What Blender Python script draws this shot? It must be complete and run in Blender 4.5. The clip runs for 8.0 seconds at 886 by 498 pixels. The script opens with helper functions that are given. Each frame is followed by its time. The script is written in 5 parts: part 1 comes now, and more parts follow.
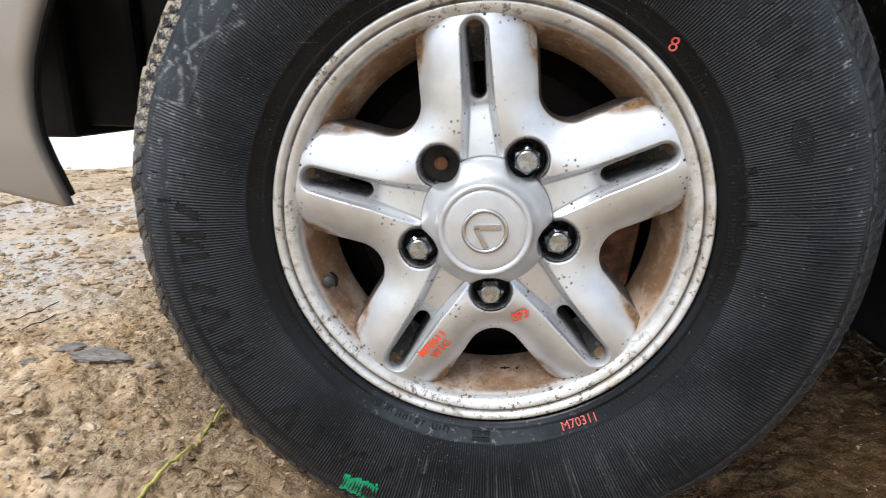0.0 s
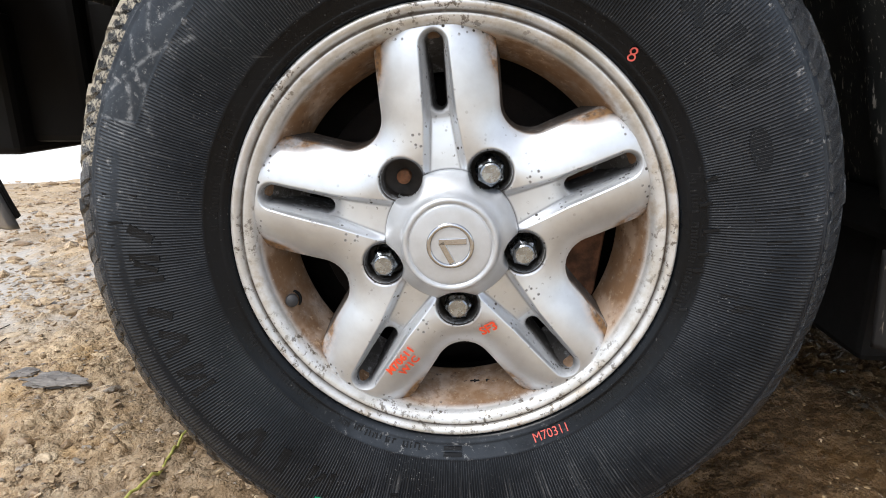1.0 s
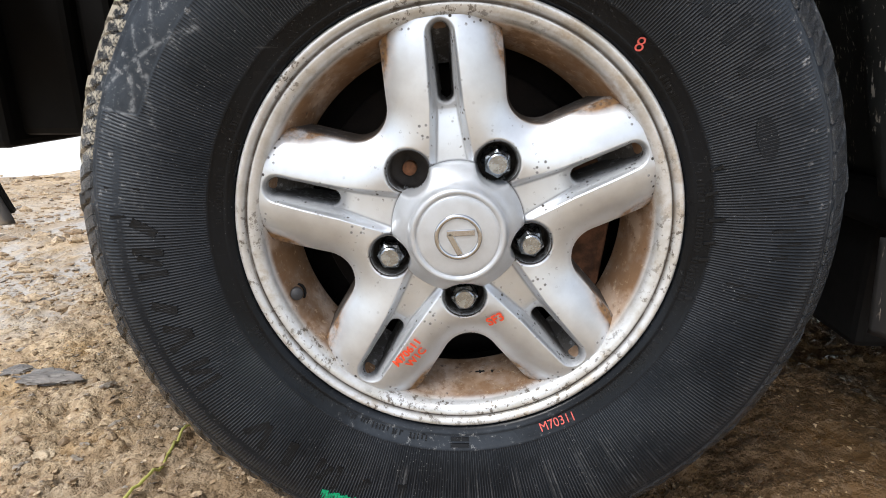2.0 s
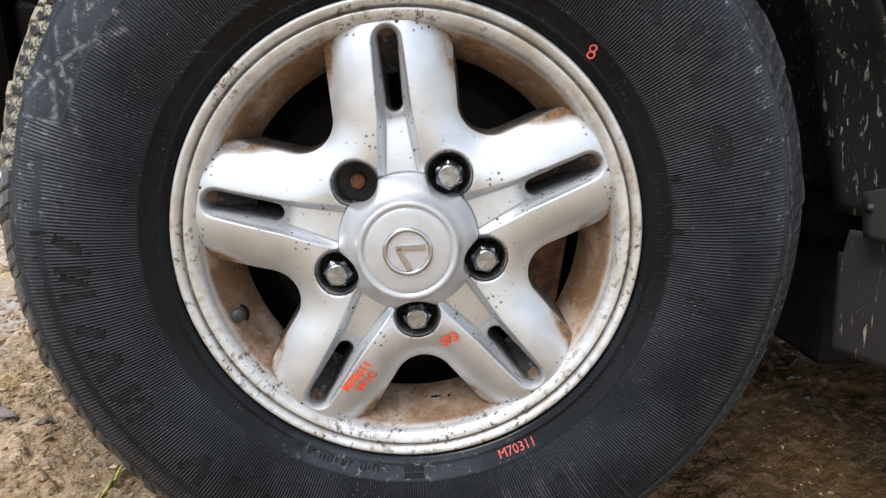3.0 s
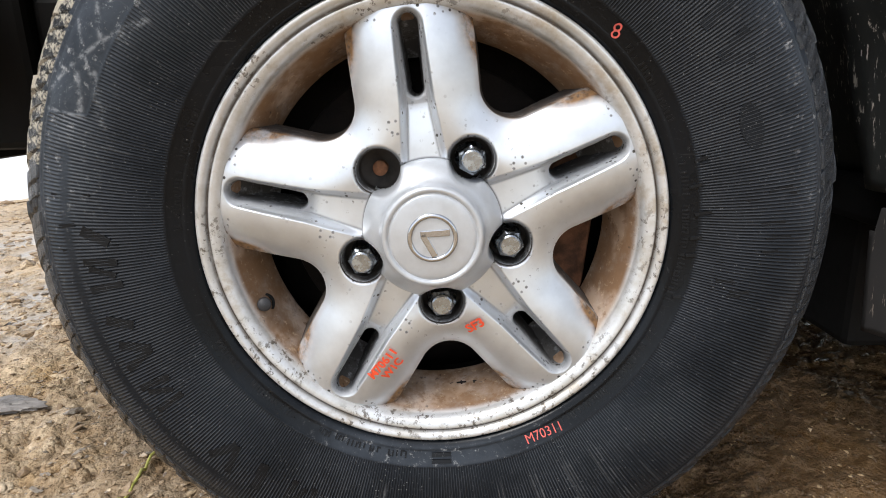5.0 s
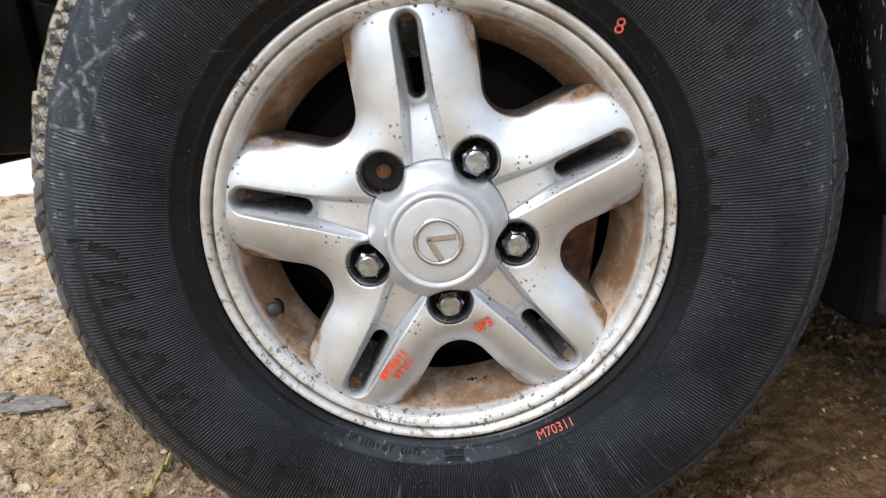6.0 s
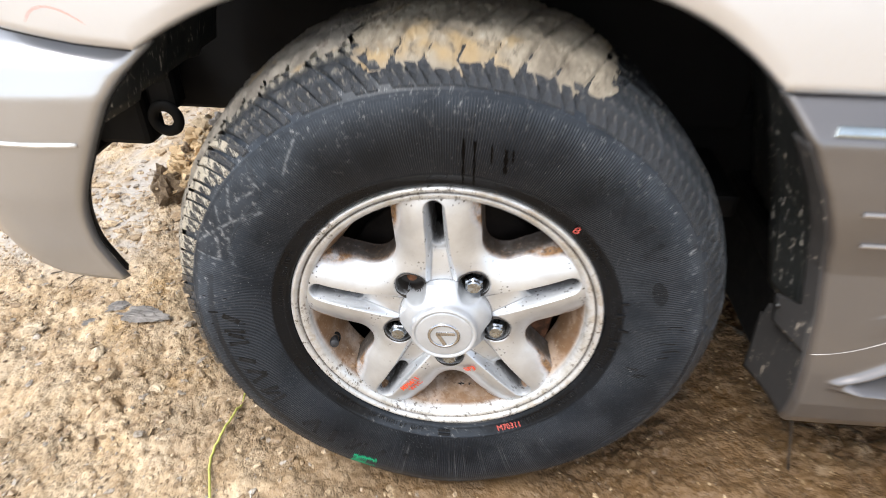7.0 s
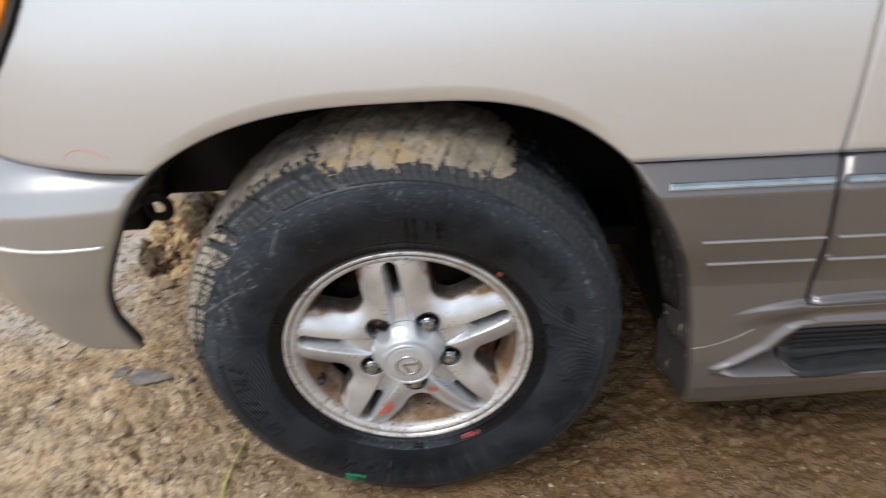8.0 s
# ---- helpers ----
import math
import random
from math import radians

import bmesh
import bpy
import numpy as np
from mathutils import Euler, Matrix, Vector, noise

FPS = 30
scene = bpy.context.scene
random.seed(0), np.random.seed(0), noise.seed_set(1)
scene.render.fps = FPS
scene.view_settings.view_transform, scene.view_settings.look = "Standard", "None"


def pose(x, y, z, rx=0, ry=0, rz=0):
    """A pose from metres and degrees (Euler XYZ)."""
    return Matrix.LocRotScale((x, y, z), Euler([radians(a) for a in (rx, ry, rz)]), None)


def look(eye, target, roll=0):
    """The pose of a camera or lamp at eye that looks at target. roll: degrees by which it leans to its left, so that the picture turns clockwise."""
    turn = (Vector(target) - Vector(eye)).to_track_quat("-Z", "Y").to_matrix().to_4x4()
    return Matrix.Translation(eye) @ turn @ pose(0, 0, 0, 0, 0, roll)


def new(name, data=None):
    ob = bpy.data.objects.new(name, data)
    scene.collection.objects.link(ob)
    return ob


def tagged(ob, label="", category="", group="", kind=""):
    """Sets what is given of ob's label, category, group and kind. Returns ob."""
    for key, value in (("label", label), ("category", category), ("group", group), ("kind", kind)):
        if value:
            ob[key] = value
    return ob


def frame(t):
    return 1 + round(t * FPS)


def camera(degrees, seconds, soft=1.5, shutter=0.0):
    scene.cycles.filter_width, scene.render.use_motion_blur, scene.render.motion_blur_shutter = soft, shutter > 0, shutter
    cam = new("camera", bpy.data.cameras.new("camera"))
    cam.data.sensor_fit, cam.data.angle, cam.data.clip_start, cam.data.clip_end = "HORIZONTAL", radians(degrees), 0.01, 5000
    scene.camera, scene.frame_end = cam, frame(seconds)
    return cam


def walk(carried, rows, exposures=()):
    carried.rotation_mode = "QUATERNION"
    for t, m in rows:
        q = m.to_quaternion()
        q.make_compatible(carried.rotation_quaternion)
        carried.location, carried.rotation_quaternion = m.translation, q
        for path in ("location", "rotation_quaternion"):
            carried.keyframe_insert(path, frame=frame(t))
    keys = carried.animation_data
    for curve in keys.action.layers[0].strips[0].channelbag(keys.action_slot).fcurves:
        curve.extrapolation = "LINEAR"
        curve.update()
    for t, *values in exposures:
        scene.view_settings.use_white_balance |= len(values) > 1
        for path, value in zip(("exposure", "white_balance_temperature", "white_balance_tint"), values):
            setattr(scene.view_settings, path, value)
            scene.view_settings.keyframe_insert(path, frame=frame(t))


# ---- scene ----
cam = camera(73.0, 8.0, 0.92, 0.3)
PATH = [
    (0, (0.034, -0.589, 0.536), (-0.218, 1.318, -0.01), 0.4),
    (0.5, (0.034, -0.574, 0.542), (-0.102, 1.35, 0.011), 0.6),
    (1, (0.035, -0.576, 0.546), (-0.11, 1.344, 0.005), -0.5),
    (1.2, (0.026, -0.578, 0.547), (-0.109, 1.336, -0.018), -1.1),
    (2.3, (0.014, -0.573, 0.544), (-0.075, 1.341, -0.027), -0.6),
    (2.5, (0.021, -0.559, 0.533), (-0.071, 1.349, -0.063), -1.1),
    (3, (0.033, -0.551, 0.524), (0.03, 1.393, 0.053), -0.4),
    (3.5, (0.029, -0.549, 0.541), (0.102, 1.404, 0.115), -0.0),
    (4, (0.035, -0.547, 0.533), (0.096, 1.399, 0.079), -0.1),
    (4.5, (0.019, -0.555, 0.531), (-0.018, 1.38, 0.025), -1.2),
    (4.7, (0.022, -0.549, 0.519), (-0.026, 1.382, 0.001), -1.6),
    (5.8, (0.026, -0.55, 0.538), (-0.032, 1.394, 0.069), -1.9),
    (6, (0.029, -0.54, 0.546), (-0.063, 1.369, -0.043), -3.8),
    (6.2, (0.034, -0.521, 0.587), (-0.032, 1.355, -0.103), -4.5),
    (6.5, (0.047, -0.526, 0.723), (-0.059, 1.262, -0.167), -4.0),
    (6.7, (0.041, -0.554, 0.809), (-0.07, 1.137, -0.254), -3.0),
    (7, (0.054, -0.634, 0.98), (-0.094, 0.984, -0.186), 0.4),
    (7.2, (0.052, -0.697, 1.089), (-0.03, 0.854, -0.171), 2.6),
    (7.5, (0.077, -0.776, 1.107), (-0.052, 0.805, -0.111), -0.5),
    (7.8, (0.066, -0.794, 1.134), (-0.137, 0.847, 0.008), -3.6),
    (8, (0.098, -0.797, 1.137), (0.046, 0.878, 0.045), -3.6),
]
SKY, SUN = 0.25, 2.6
walk(cam, [(t, look(eye, target, roll)) for t, eye, target, roll in PATH],
     [(0.0, 0.0), (6.0, 0.0), (6.5, 0.05), (7.0, 0.42), (7.2, 0.35), (7.5, 0.07), (7.8, -0.22), (8.0, -0.45)])

# ---------------------------------------------------------------- sky and sun
world = bpy.data.worlds.new("overcast_sky")
scene.world = world
world.use_nodes = True
_nt = world.node_tree
_sky = _nt.nodes.new("ShaderNodeTexSky")
_sky.sky_type, _sky.sun_disc = "NISHITA", False
_sky.sun_elevation, _sky.sun_rotation = radians(58), radians(200)
_sky.air_density, _sky.dust_density, _sky.ozone_density = 1.0, 1.5, 1.0
_hsv = _nt.nodes.new("ShaderNodeHueSaturation")          # thin cloud takes the blue out of the sky
_hsv.inputs["Saturation"].default_value = 0.42
_nt.links.new(_sky.outputs[0], _hsv.inputs["Color"])
_bg = _nt.nodes["Background"]
_nt.links.new(_hsv.outputs[0], _bg.inputs[0])
_bg.inputs[1].default_value = SKY
_sun = bpy.data.lights.new("sun", "SUN")
_sun.energy, _sun.angle, _sun.color = SUN, radians(25), (1.0, 0.98, 0.95)
new("sun", _sun).matrix_world = look((-1.6, -1.5, 3.4), (0, 0, 0))

# ---------------------------------------------------------------- materials


class Nodes:
    """A small builder for node materials."""

    def __init__(self, name):
        self.mat = bpy.data.materials.new(name)
        self.mat.use_nodes = True
        self.t = self.mat.node_tree
        self.b = self.t.nodes["Principled BSDF"]
        self.pos = self.t.nodes.new("ShaderNodeTexCoord").outputs["Object"]

    def link(self, a, b):
        self.t.links.new(a, b)

    def put(self, sock, v):
        if hasattr(v, "is_output"):
            self.link(v, sock)
        elif isinstance(v, (tuple, list)) and len(v) == 3 and sock.type == "RGBA":
            sock.default_value = (*v, 1)
        else:
            sock.default_value = v

    def noise(self, scale, detail=4, rough=0.55, stretch=None, seed=0.0, distort=0.0):
        n = self.t.nodes.new("ShaderNodeTexNoise")
        src = self.pos
        if stretch or seed:
            mp = self.t.nodes.new("ShaderNodeMapping")
            mp.inputs["Location"].default_value = (seed, seed * 0.7, -seed)
            mp.inputs["Scale"].default_value = stretch or (1, 1, 1)
            self.link(src, mp.inputs[0])
            src = mp.outputs[0]
        self.link(src, n.inputs["Vector"])
        n.inputs["Scale"].default_value, n.inputs["Detail"].default_value = scale, detail
        n.inputs["Roughness"].default_value, n.inputs["Distortion"].default_value = rough, distort
        return n.outputs["Fac"]

    def cells(self, scale, feature="F1", out="Distance", rand=1.0):
        n = self.t.nodes.new("ShaderNodeTexVoronoi")
        n.feature = feature
        self.link(self.pos, n.inputs["Vector"])
        n.inputs["Scale"].default_value = scale
        n.inputs["Randomness"].default_value = rand
        return n.outputs[out]

    def ramp(self, v, lo, hi, a=0.0, b=1.0):
        n = self.t.nodes.new("ShaderNodeMapRange")
        n.interpolation_type = "SMOOTHSTEP"
        self.link(v, n.inputs[0])
        for i, x in zip((1, 2, 3, 4), (lo, hi, a, b)):
            n.inputs[i].default_value = x
        return n.outputs[0]

    def mix(self, f, a, b):
        n = self.t.nodes.new("ShaderNodeMix")
        n.data_type = "RGBA"
        self.put(n.inputs["Factor"], f)
        self.put(n.inputs[6], a)
        self.put(n.inputs[7], b)
        return n.outputs[2]

    def math(self, op, a, b=0.0):
        n = self.t.nodes.new("ShaderNodeMath")
        n.operation = op
        self.put(n.inputs[0], a)
        self.put(n.inputs[1], b)
        return n.outputs[0]

    def attr(self, name):
        n = self.t.nodes.new("ShaderNodeAttribute")
        n.attribute_name = name
        return n.outputs["Fac"]

    def axis(self, i):
        n = self.t.nodes.new("ShaderNodeSeparateXYZ")
        self.link(self.pos, n.inputs[0])
        return n.outputs[i]

    def island(self):
        return self.t.nodes.new("ShaderNodeNewGeometry").outputs["Random Per Island"]

    def object_random(self):
        return self.t.nodes.new("ShaderNodeObjectInfo").outputs["Random"]

    def bump(self, h, strength=0.3, dist=0.001):
        n = self.t.nodes.new("ShaderNodeBump")
        n.inputs["Strength"].default_value, n.inputs["Distance"].default_value = strength, dist
        self.link(h, n.inputs["Height"])
        self.link(n.outputs[0], self.b.inputs["Normal"])

    def done(self, color, rough=0.5, metal=0.0, **more):
        self.put(self.b.inputs["Base Color"], color)
        self.put(self.b.inputs["Roughness"], rough)
        self.put(self.b.inputs["Metallic"], metal)
        for k, v in more.items():
            self.put(self.b.inputs[k.replace("_", " ")], v)
        return self.mat


def mat_alloy():
    n = Nodes("wheel_silver_paint")
    grime = n.attr("grime")
    big, fine = n.noise(14, 5, 0.6), n.noise(160, 3)
    crumbs = n.math("SUBTRACT", 1.0, n.ramp(n.cells(170), 0.16, 0.34))
    speck = n.math("MULTIPLY", crumbs, n.ramp(n.noise(60, 4, 0.7, seed=3), 0.50, 0.57))
    thin = n.math("ADD", n.math("MULTIPLY", n.attr("seam"), 0.9), n.ramp(n.noise(16, 3, seed=14), 0.50, 0.66, 0.0, 0.9))
    speck = n.math("MINIMUM", n.math("MULTIPLY", speck, thin), 1.0)
    silver = n.mix(n.ramp(big, 0.35, 0.7), (0.70, 0.735, 0.775), (0.56, 0.58, 0.61))
    stain = n.math("MULTIPLY", grime, n.ramp(n.noise(38, 6, 0.7, seed=5), 0.28, 0.60, 0.42, 1.0))
    rust = n.mix(n.ramp(fine, 0.35, 0.65), (0.23, 0.125, 0.052), (0.085, 0.047, 0.023))
    c = n.mix(stain, silver, rust)
    c = n.mix(n.math("MULTIPLY", speck, 0.95), c, (0.022, 0.015, 0.009))
    # Soot, with the shade of slots, pockets and flanks put into the colour.
    soot_shade = n.math("MULTIPLY", n.attr("soot_shade"), n.ramp(n.noise(90, 5, 0.7, seed=13), 0.2, 0.5, 0.55, 1.0))
    c = n.mix(n.math("MULTIPLY", soot_shade, 0.96), c, (0.026, 0.021, 0.017))
    n.bump(n.noise(420, 3), 0.06, 0.0006)
    dull = n.math("MAXIMUM", n.math("MAXIMUM", stain, speck), soot_shade)
    return n.done(c, n.ramp(dull, 0, 1, 0.37, 0.8), n.ramp(dull, 0, 0.6, 0.80, 0.0))


def mat_barrel():
    n = Nodes("dirty_wheel_barrel")
    big, fine = n.noise(16, 6, 0.7), n.noise(120, 5, 0.7)
    flange = n.attr("grime")
    dirt = n.mix(big, (0.25, 0.14, 0.068), (0.10, 0.056, 0.03))
    dirt = n.mix(n.ramp(fine, 0.56, 0.72), dirt, (0.40, 0.29, 0.19))
    worn = n.math("MULTIPLY", n.ramp(n.noise(11, 4, 0.6, seed=51), 0.47, 0.60), n.ramp(n.noise(55, 6, 0.7, seed=52), 0.38, 0.52))
    dirt = n.mix(n.math("MULTIPLY", worn, 0.6), dirt, (0.44, 0.33, 0.25))
    dirt = n.mix(n.math("MULTIPLY", n.ramp(n.noise(95, 5, 0.75, seed=53), 0.60, 0.68), n.ramp(n.noise(13, 3, seed=54), 0.45, 0.6)), dirt, (0.045, 0.022, 0.011))
    silver = n.mix(n.ramp(n.noise(22, 5, 0.7, seed=2), 0.35, 0.68), (0.66, 0.67, 0.68), (0.50, 0.49, 0.46))
    chips = n.math("MULTIPLY", n.ramp(n.noise(150, 4, 0.7, seed=8), 0.53, 0.62), n.ramp(n.noise(12, 2, seed=4), 0.40, 0.56))
    silver = n.mix(n.ramp(n.noise(26, 5, 0.7, seed=17), 0.52, 0.68, 0.0, 0.5), silver, (0.36, 0.27, 0.16))
    silver = n.mix(n.math("MULTIPLY", chips, 0.85), silver, (0.08, 0.06, 0.04))
    silver = n.mix(n.math("MULTIPLY", n.attr("groove"), n.ramp(n.noise(40, 4, 0.7, seed=19), 0.25, 0.5, 0.5, 1.0)), silver, (0.045, 0.03, 0.018))
    f = n.math("MULTIPLY", flange, n.ramp(n.noise(30, 5, 0.7, seed=6), 0.1, 0.6, 0.6, 1.0))
    n.bump(fine, 0.25, 0.001)
    return n.done(n.mix(f, silver, dirt), n.ramp(f, 0, 1, 0.34, 0.8), n.ramp(f, 0, 0.5, 0.5, 0.0))


def mat_rubber(name="tyre_rubber", base=(0.0048, 0.0064, 0.0090), rough=(0.28, 0.42)):
    n = Nodes(name)
    big, fine = n.noise(9, 5, 0.6), n.noise(210, 4, 0.6)
    c = n.mix(n.ramp(big, 0.35, 0.7), base, tuple(v * 1.7 for v in base))
    # dried dust flecks and scuffs
    dust = n.math("MULTIPLY", n.ramp(n.noise(330, 5, 0.8, seed=7), 0.60, 0.70), n.ramp(n.noise(11, 3, seed=1), 0.36, 0.60, 0.15, 1.0))
    scuff = n.math("MULTIPLY", n.ramp(n.noise(34, 4, 0.7, stretch=(1.0, 1, 7.0), seed=9), 0.63, 0.70), n.ramp(n.noise(7, 2, seed=12), 0.5, 0.68))
    c = n.mix(n.math("MULTIPLY", dust, 0.7), c, (0.26, 0.26, 0.26))
    c = n.mix(n.math("MULTIPLY", scuff, 0.3), c, (0.16, 0.16, 0.16))
    c = n.mix(n.math("MULTIPLY", n.attr("streak"), n.ramp(n.noise(60, 5, 0.7, seed=66), 0.35, 0.6, 0.05, 0.42)), c, (0.20, 0.20, 0.20))
    # Dust, with the wall's bluish sky sheen painted in.
    film = n.math("MULTIPLY", n.attr("dust_sheen"), n.ramp(n.noise(26, 6, 0.7, seed=23), 0.28, 0.66, 0.35, 1.0))
    c = n.mix(n.math("MULTIPLY", film, 0.68), c, (0.050, 0.060, 0.074))
    # Rib tops are painted lighter, like the light their edges catch.
    crest_light = n.math("MULTIPLY", n.attr("crest"), n.ramp(n.noise(12, 4, 0.6, seed=61), 0.34, 0.62, 0.12, 1.0))
    c = n.mix(n.math("MULTIPLY", crest_light, 0.68), c, (0.082, 0.088, 0.098))
    scrape = n.math("MULTIPLY", n.attr("scrape"), n.ramp(n.noise(130, 5, 0.75, seed=37), 0.40, 0.60))
    c = n.mix(n.math("MULTIPLY", scrape, 0.62), c, (0.26, 0.27, 0.28))
    pale = n.math("MULTIPLY", n.attr("dust_sheen"), n.ramp(n.noise(120, 6, 0.8, seed=29), 0.56, 0.68))
    c = n.mix(n.math("MULTIPLY", pale, 0.85), c, (0.30, 0.30, 0.30))
    spatter = n.math("MULTIPLY", n.ramp(n.cells(210), 0.15, 0.09), n.ramp(n.noise(14, 4, 0.7, seed=63), 0.50, 0.64))
    c = n.mix(n.math("MULTIPLY", spatter, 0.6), c, (0.30, 0.30, 0.29))
    wetband = n.math("MULTIPLY", n.attr("wetband"), n.ramp(n.noise(14, 4, seed=33), 0.25, 0.6, 0.45, 1.0))
    c = n.mix(n.math("MULTIPLY", wetband, 0.7), c, (0.0022, 0.0027, 0.0034))
    matt = n.ramp(n.noise(6, 4, seed=15), 0.35, 0.7, *rough)
    n.bump(fine, 0.25, 0.0008)
    return n.done(c, n.math("SUBTRACT", matt, n.math("MULTIPLY", wetband, 0.10)), Specular_IOR_Level=0.19)


def mat_tread():
    n = Nodes("muddy_tread_rubber")
    muddy = n.attr("muddy")
    inward = n.math("MULTIPLY", n.math("MULTIPLY", n.axis(1), 2.0), n.ramp(muddy, 0.0, 0.3, 0.1, 1.0))     # mud lies thicker away from the wall
    mud = n.math("ADD", n.noise(60, 8, 0.75, stretch=(1, 0.35, 1)), inward)
    mud = n.ramp(n.math("ADD", mud, n.math("MULTIPLY", muddy, 0.22)), 0.64, 0.74)
    smear = n.ramp(n.noise(130, 6, 0.75, stretch=(1, 0.12, 1), seed=6), 0.53, 0.63)
    mud = n.math("MAXIMUM", n.math("MULTIPLY", mud, n.ramp(muddy, 0.0, 0.6, 0.25, 0.92)), n.math("MULTIPLY", smear, n.ramp(muddy, 0.0, 0.7, 0.08, 0.85)))
    c = n.mix(n.ramp(n.noise(30, 6, 0.7), 0.35, 0.65), (0.009, 0.0105, 0.013), (0.032, 0.037, 0.044))
    c = n.mix(mud, c, n.mix(n.noise(90, 4, seed=4), (0.30, 0.265, 0.205), (0.70, 0.63, 0.50)))
    n.bump(n.noise(170, 6, 0.75, stretch=(1, 0.25, 1)), 0.9, 0.004)
    return n.done(c, n.ramp(mud, 0, 1, 0.17, 0.50))


def mat_mud(name="caked_mud", a=(0.37, 0.320, 0.245), b=(0.19, 0.158, 0.118)):
    n = Nodes(name)
    c = n.mix(n.ramp(n.noise(24, 6, 0.7), 0.3, 0.7), a, b)
    c = n.mix(n.ramp(n.noise(12, 3, seed=3), 0.56, 0.68), c, (0.36, 0.26, 0.14))
    c = n.mix(n.ramp(n.noise(70, 7, 0.75, stretch=(1, 0.35, 1), seed=8), 0.55, 0.66, 0.0, 0.75), c, (0.10, 0.078, 0.055))
    c = n.mix(n.ramp(n.noise(110, 5, 0.7, stretch=(1, 0.2, 1), seed=18), 0.60, 0.70, 0.0, 0.6), c, (0.50, 0.46, 0.38))
    n.bump(n.noise(130, 8, 0.75), 0.9, 0.004)
    return n.done(c, n.ramp(n.noise(15, 3, seed=6), 0.4, 0.6, 0.40, 0.9))


def mat_paint(name, base, dirt=0.5):
    n = Nodes(name)
    flake = n.noise(1800, 2)
    c = n.mix(n.ramp(flake, 0.3, 0.7), base, tuple(v * 0.90 for v in base))
    film = n.math("MULTIPLY", n.ramp(n.noise(3, 4, 0.5, stretch=(1, 1, 2.2)), 0.42, 0.8), dirt)
    c = n.mix(n.math("MULTIPLY", film, 0.5), c, (0.34, 0.29, 0.23))
    speck = n.math("MULTIPLY", n.ramp(n.cells(16), 0.030, 0.018), n.ramp(n.noise(9, 2, seed=9), 0.60, 0.64))
    c = n.mix(n.math("MULTIPLY", speck, 0.7), c, (0.62, 0.55, 0.45))
    n.bump(n.noise(900, 2), 0.02, 0.0004)
    return n.done(c, n.ramp(n.math("MAXIMUM", film, speck), 0, 0.6, 0.28, 0.5), 0.7, Coat_Weight=0.5, Coat_Roughness=0.12)


def mat_plain(name, c, rough=0.5, metal=0.0, vary=0.25, scale=30, bump=0.2, **more):
    n = Nodes(name)
    f = n.noise(scale, 6, 0.65)
    n.bump(n.noise(scale * 6, 4), bump, 0.001)
    return n.done(n.mix(n.ramp(f, 0.3, 0.7), tuple(v * (1 - vary) for v in c), tuple(min(1, v * (1 + vary)) for v in c)),
                  n.ramp(f, 0.3, 0.7, max(0.02, rough - 0.08), min(1, rough + 0.1)), metal, **more)


def mat_liner():
    n = Nodes("splashed_black_plastic")
    c = n.mix(n.noise(14, 5), (0.020, 0.0225, 0.0225), (0.036, 0.038, 0.037))
    drip = n.math("MULTIPLY", n.ramp(n.noise(190, 4, 0.7, stretch=(1, 1, 0.12)), 0.585, 0.645), n.ramp(n.noise(20, 3, stretch=(1, 1, 0.5), seed=4), 0.42, 0.52))
    c = n.mix(n.math("MULTIPLY", drip, 0.85), c, (0.58, 0.54, 0.48))
    n.bump(n.noise(60, 5), 0.4, 0.002)
    return n.done(c, n.ramp(drip, 0, 1, 0.45, 0.85))


def mat_flap():
    n = Nodes("splashed_grey_plastic")
    c = n.mix(n.noise(10, 5), (0.030, 0.029, 0.030), (0.052, 0.050, 0.050))
    drip = n.math("MULTIPLY", n.ramp(n.noise(170, 4, 0.7, stretch=(1, 1, 0.12)), 0.60, 0.655), n.ramp(n.noise(20, 2, seed=4), 0.45, 0.6))
    dirt = n.ramp(n.noise(45, 5, 0.7, seed=9), 0.62, 0.72)
    c = n.mix(n.math("MULTIPLY", drip, 0.8), c, (0.55, 0.48, 0.40))
    c = n.mix(n.math("MULTIPLY", dirt, 0.6), c, (0.06, 0.055, 0.05))
    n.bump(n.noise(90, 4), 0.2, 0.001)
    return n.done(c, 0.55)


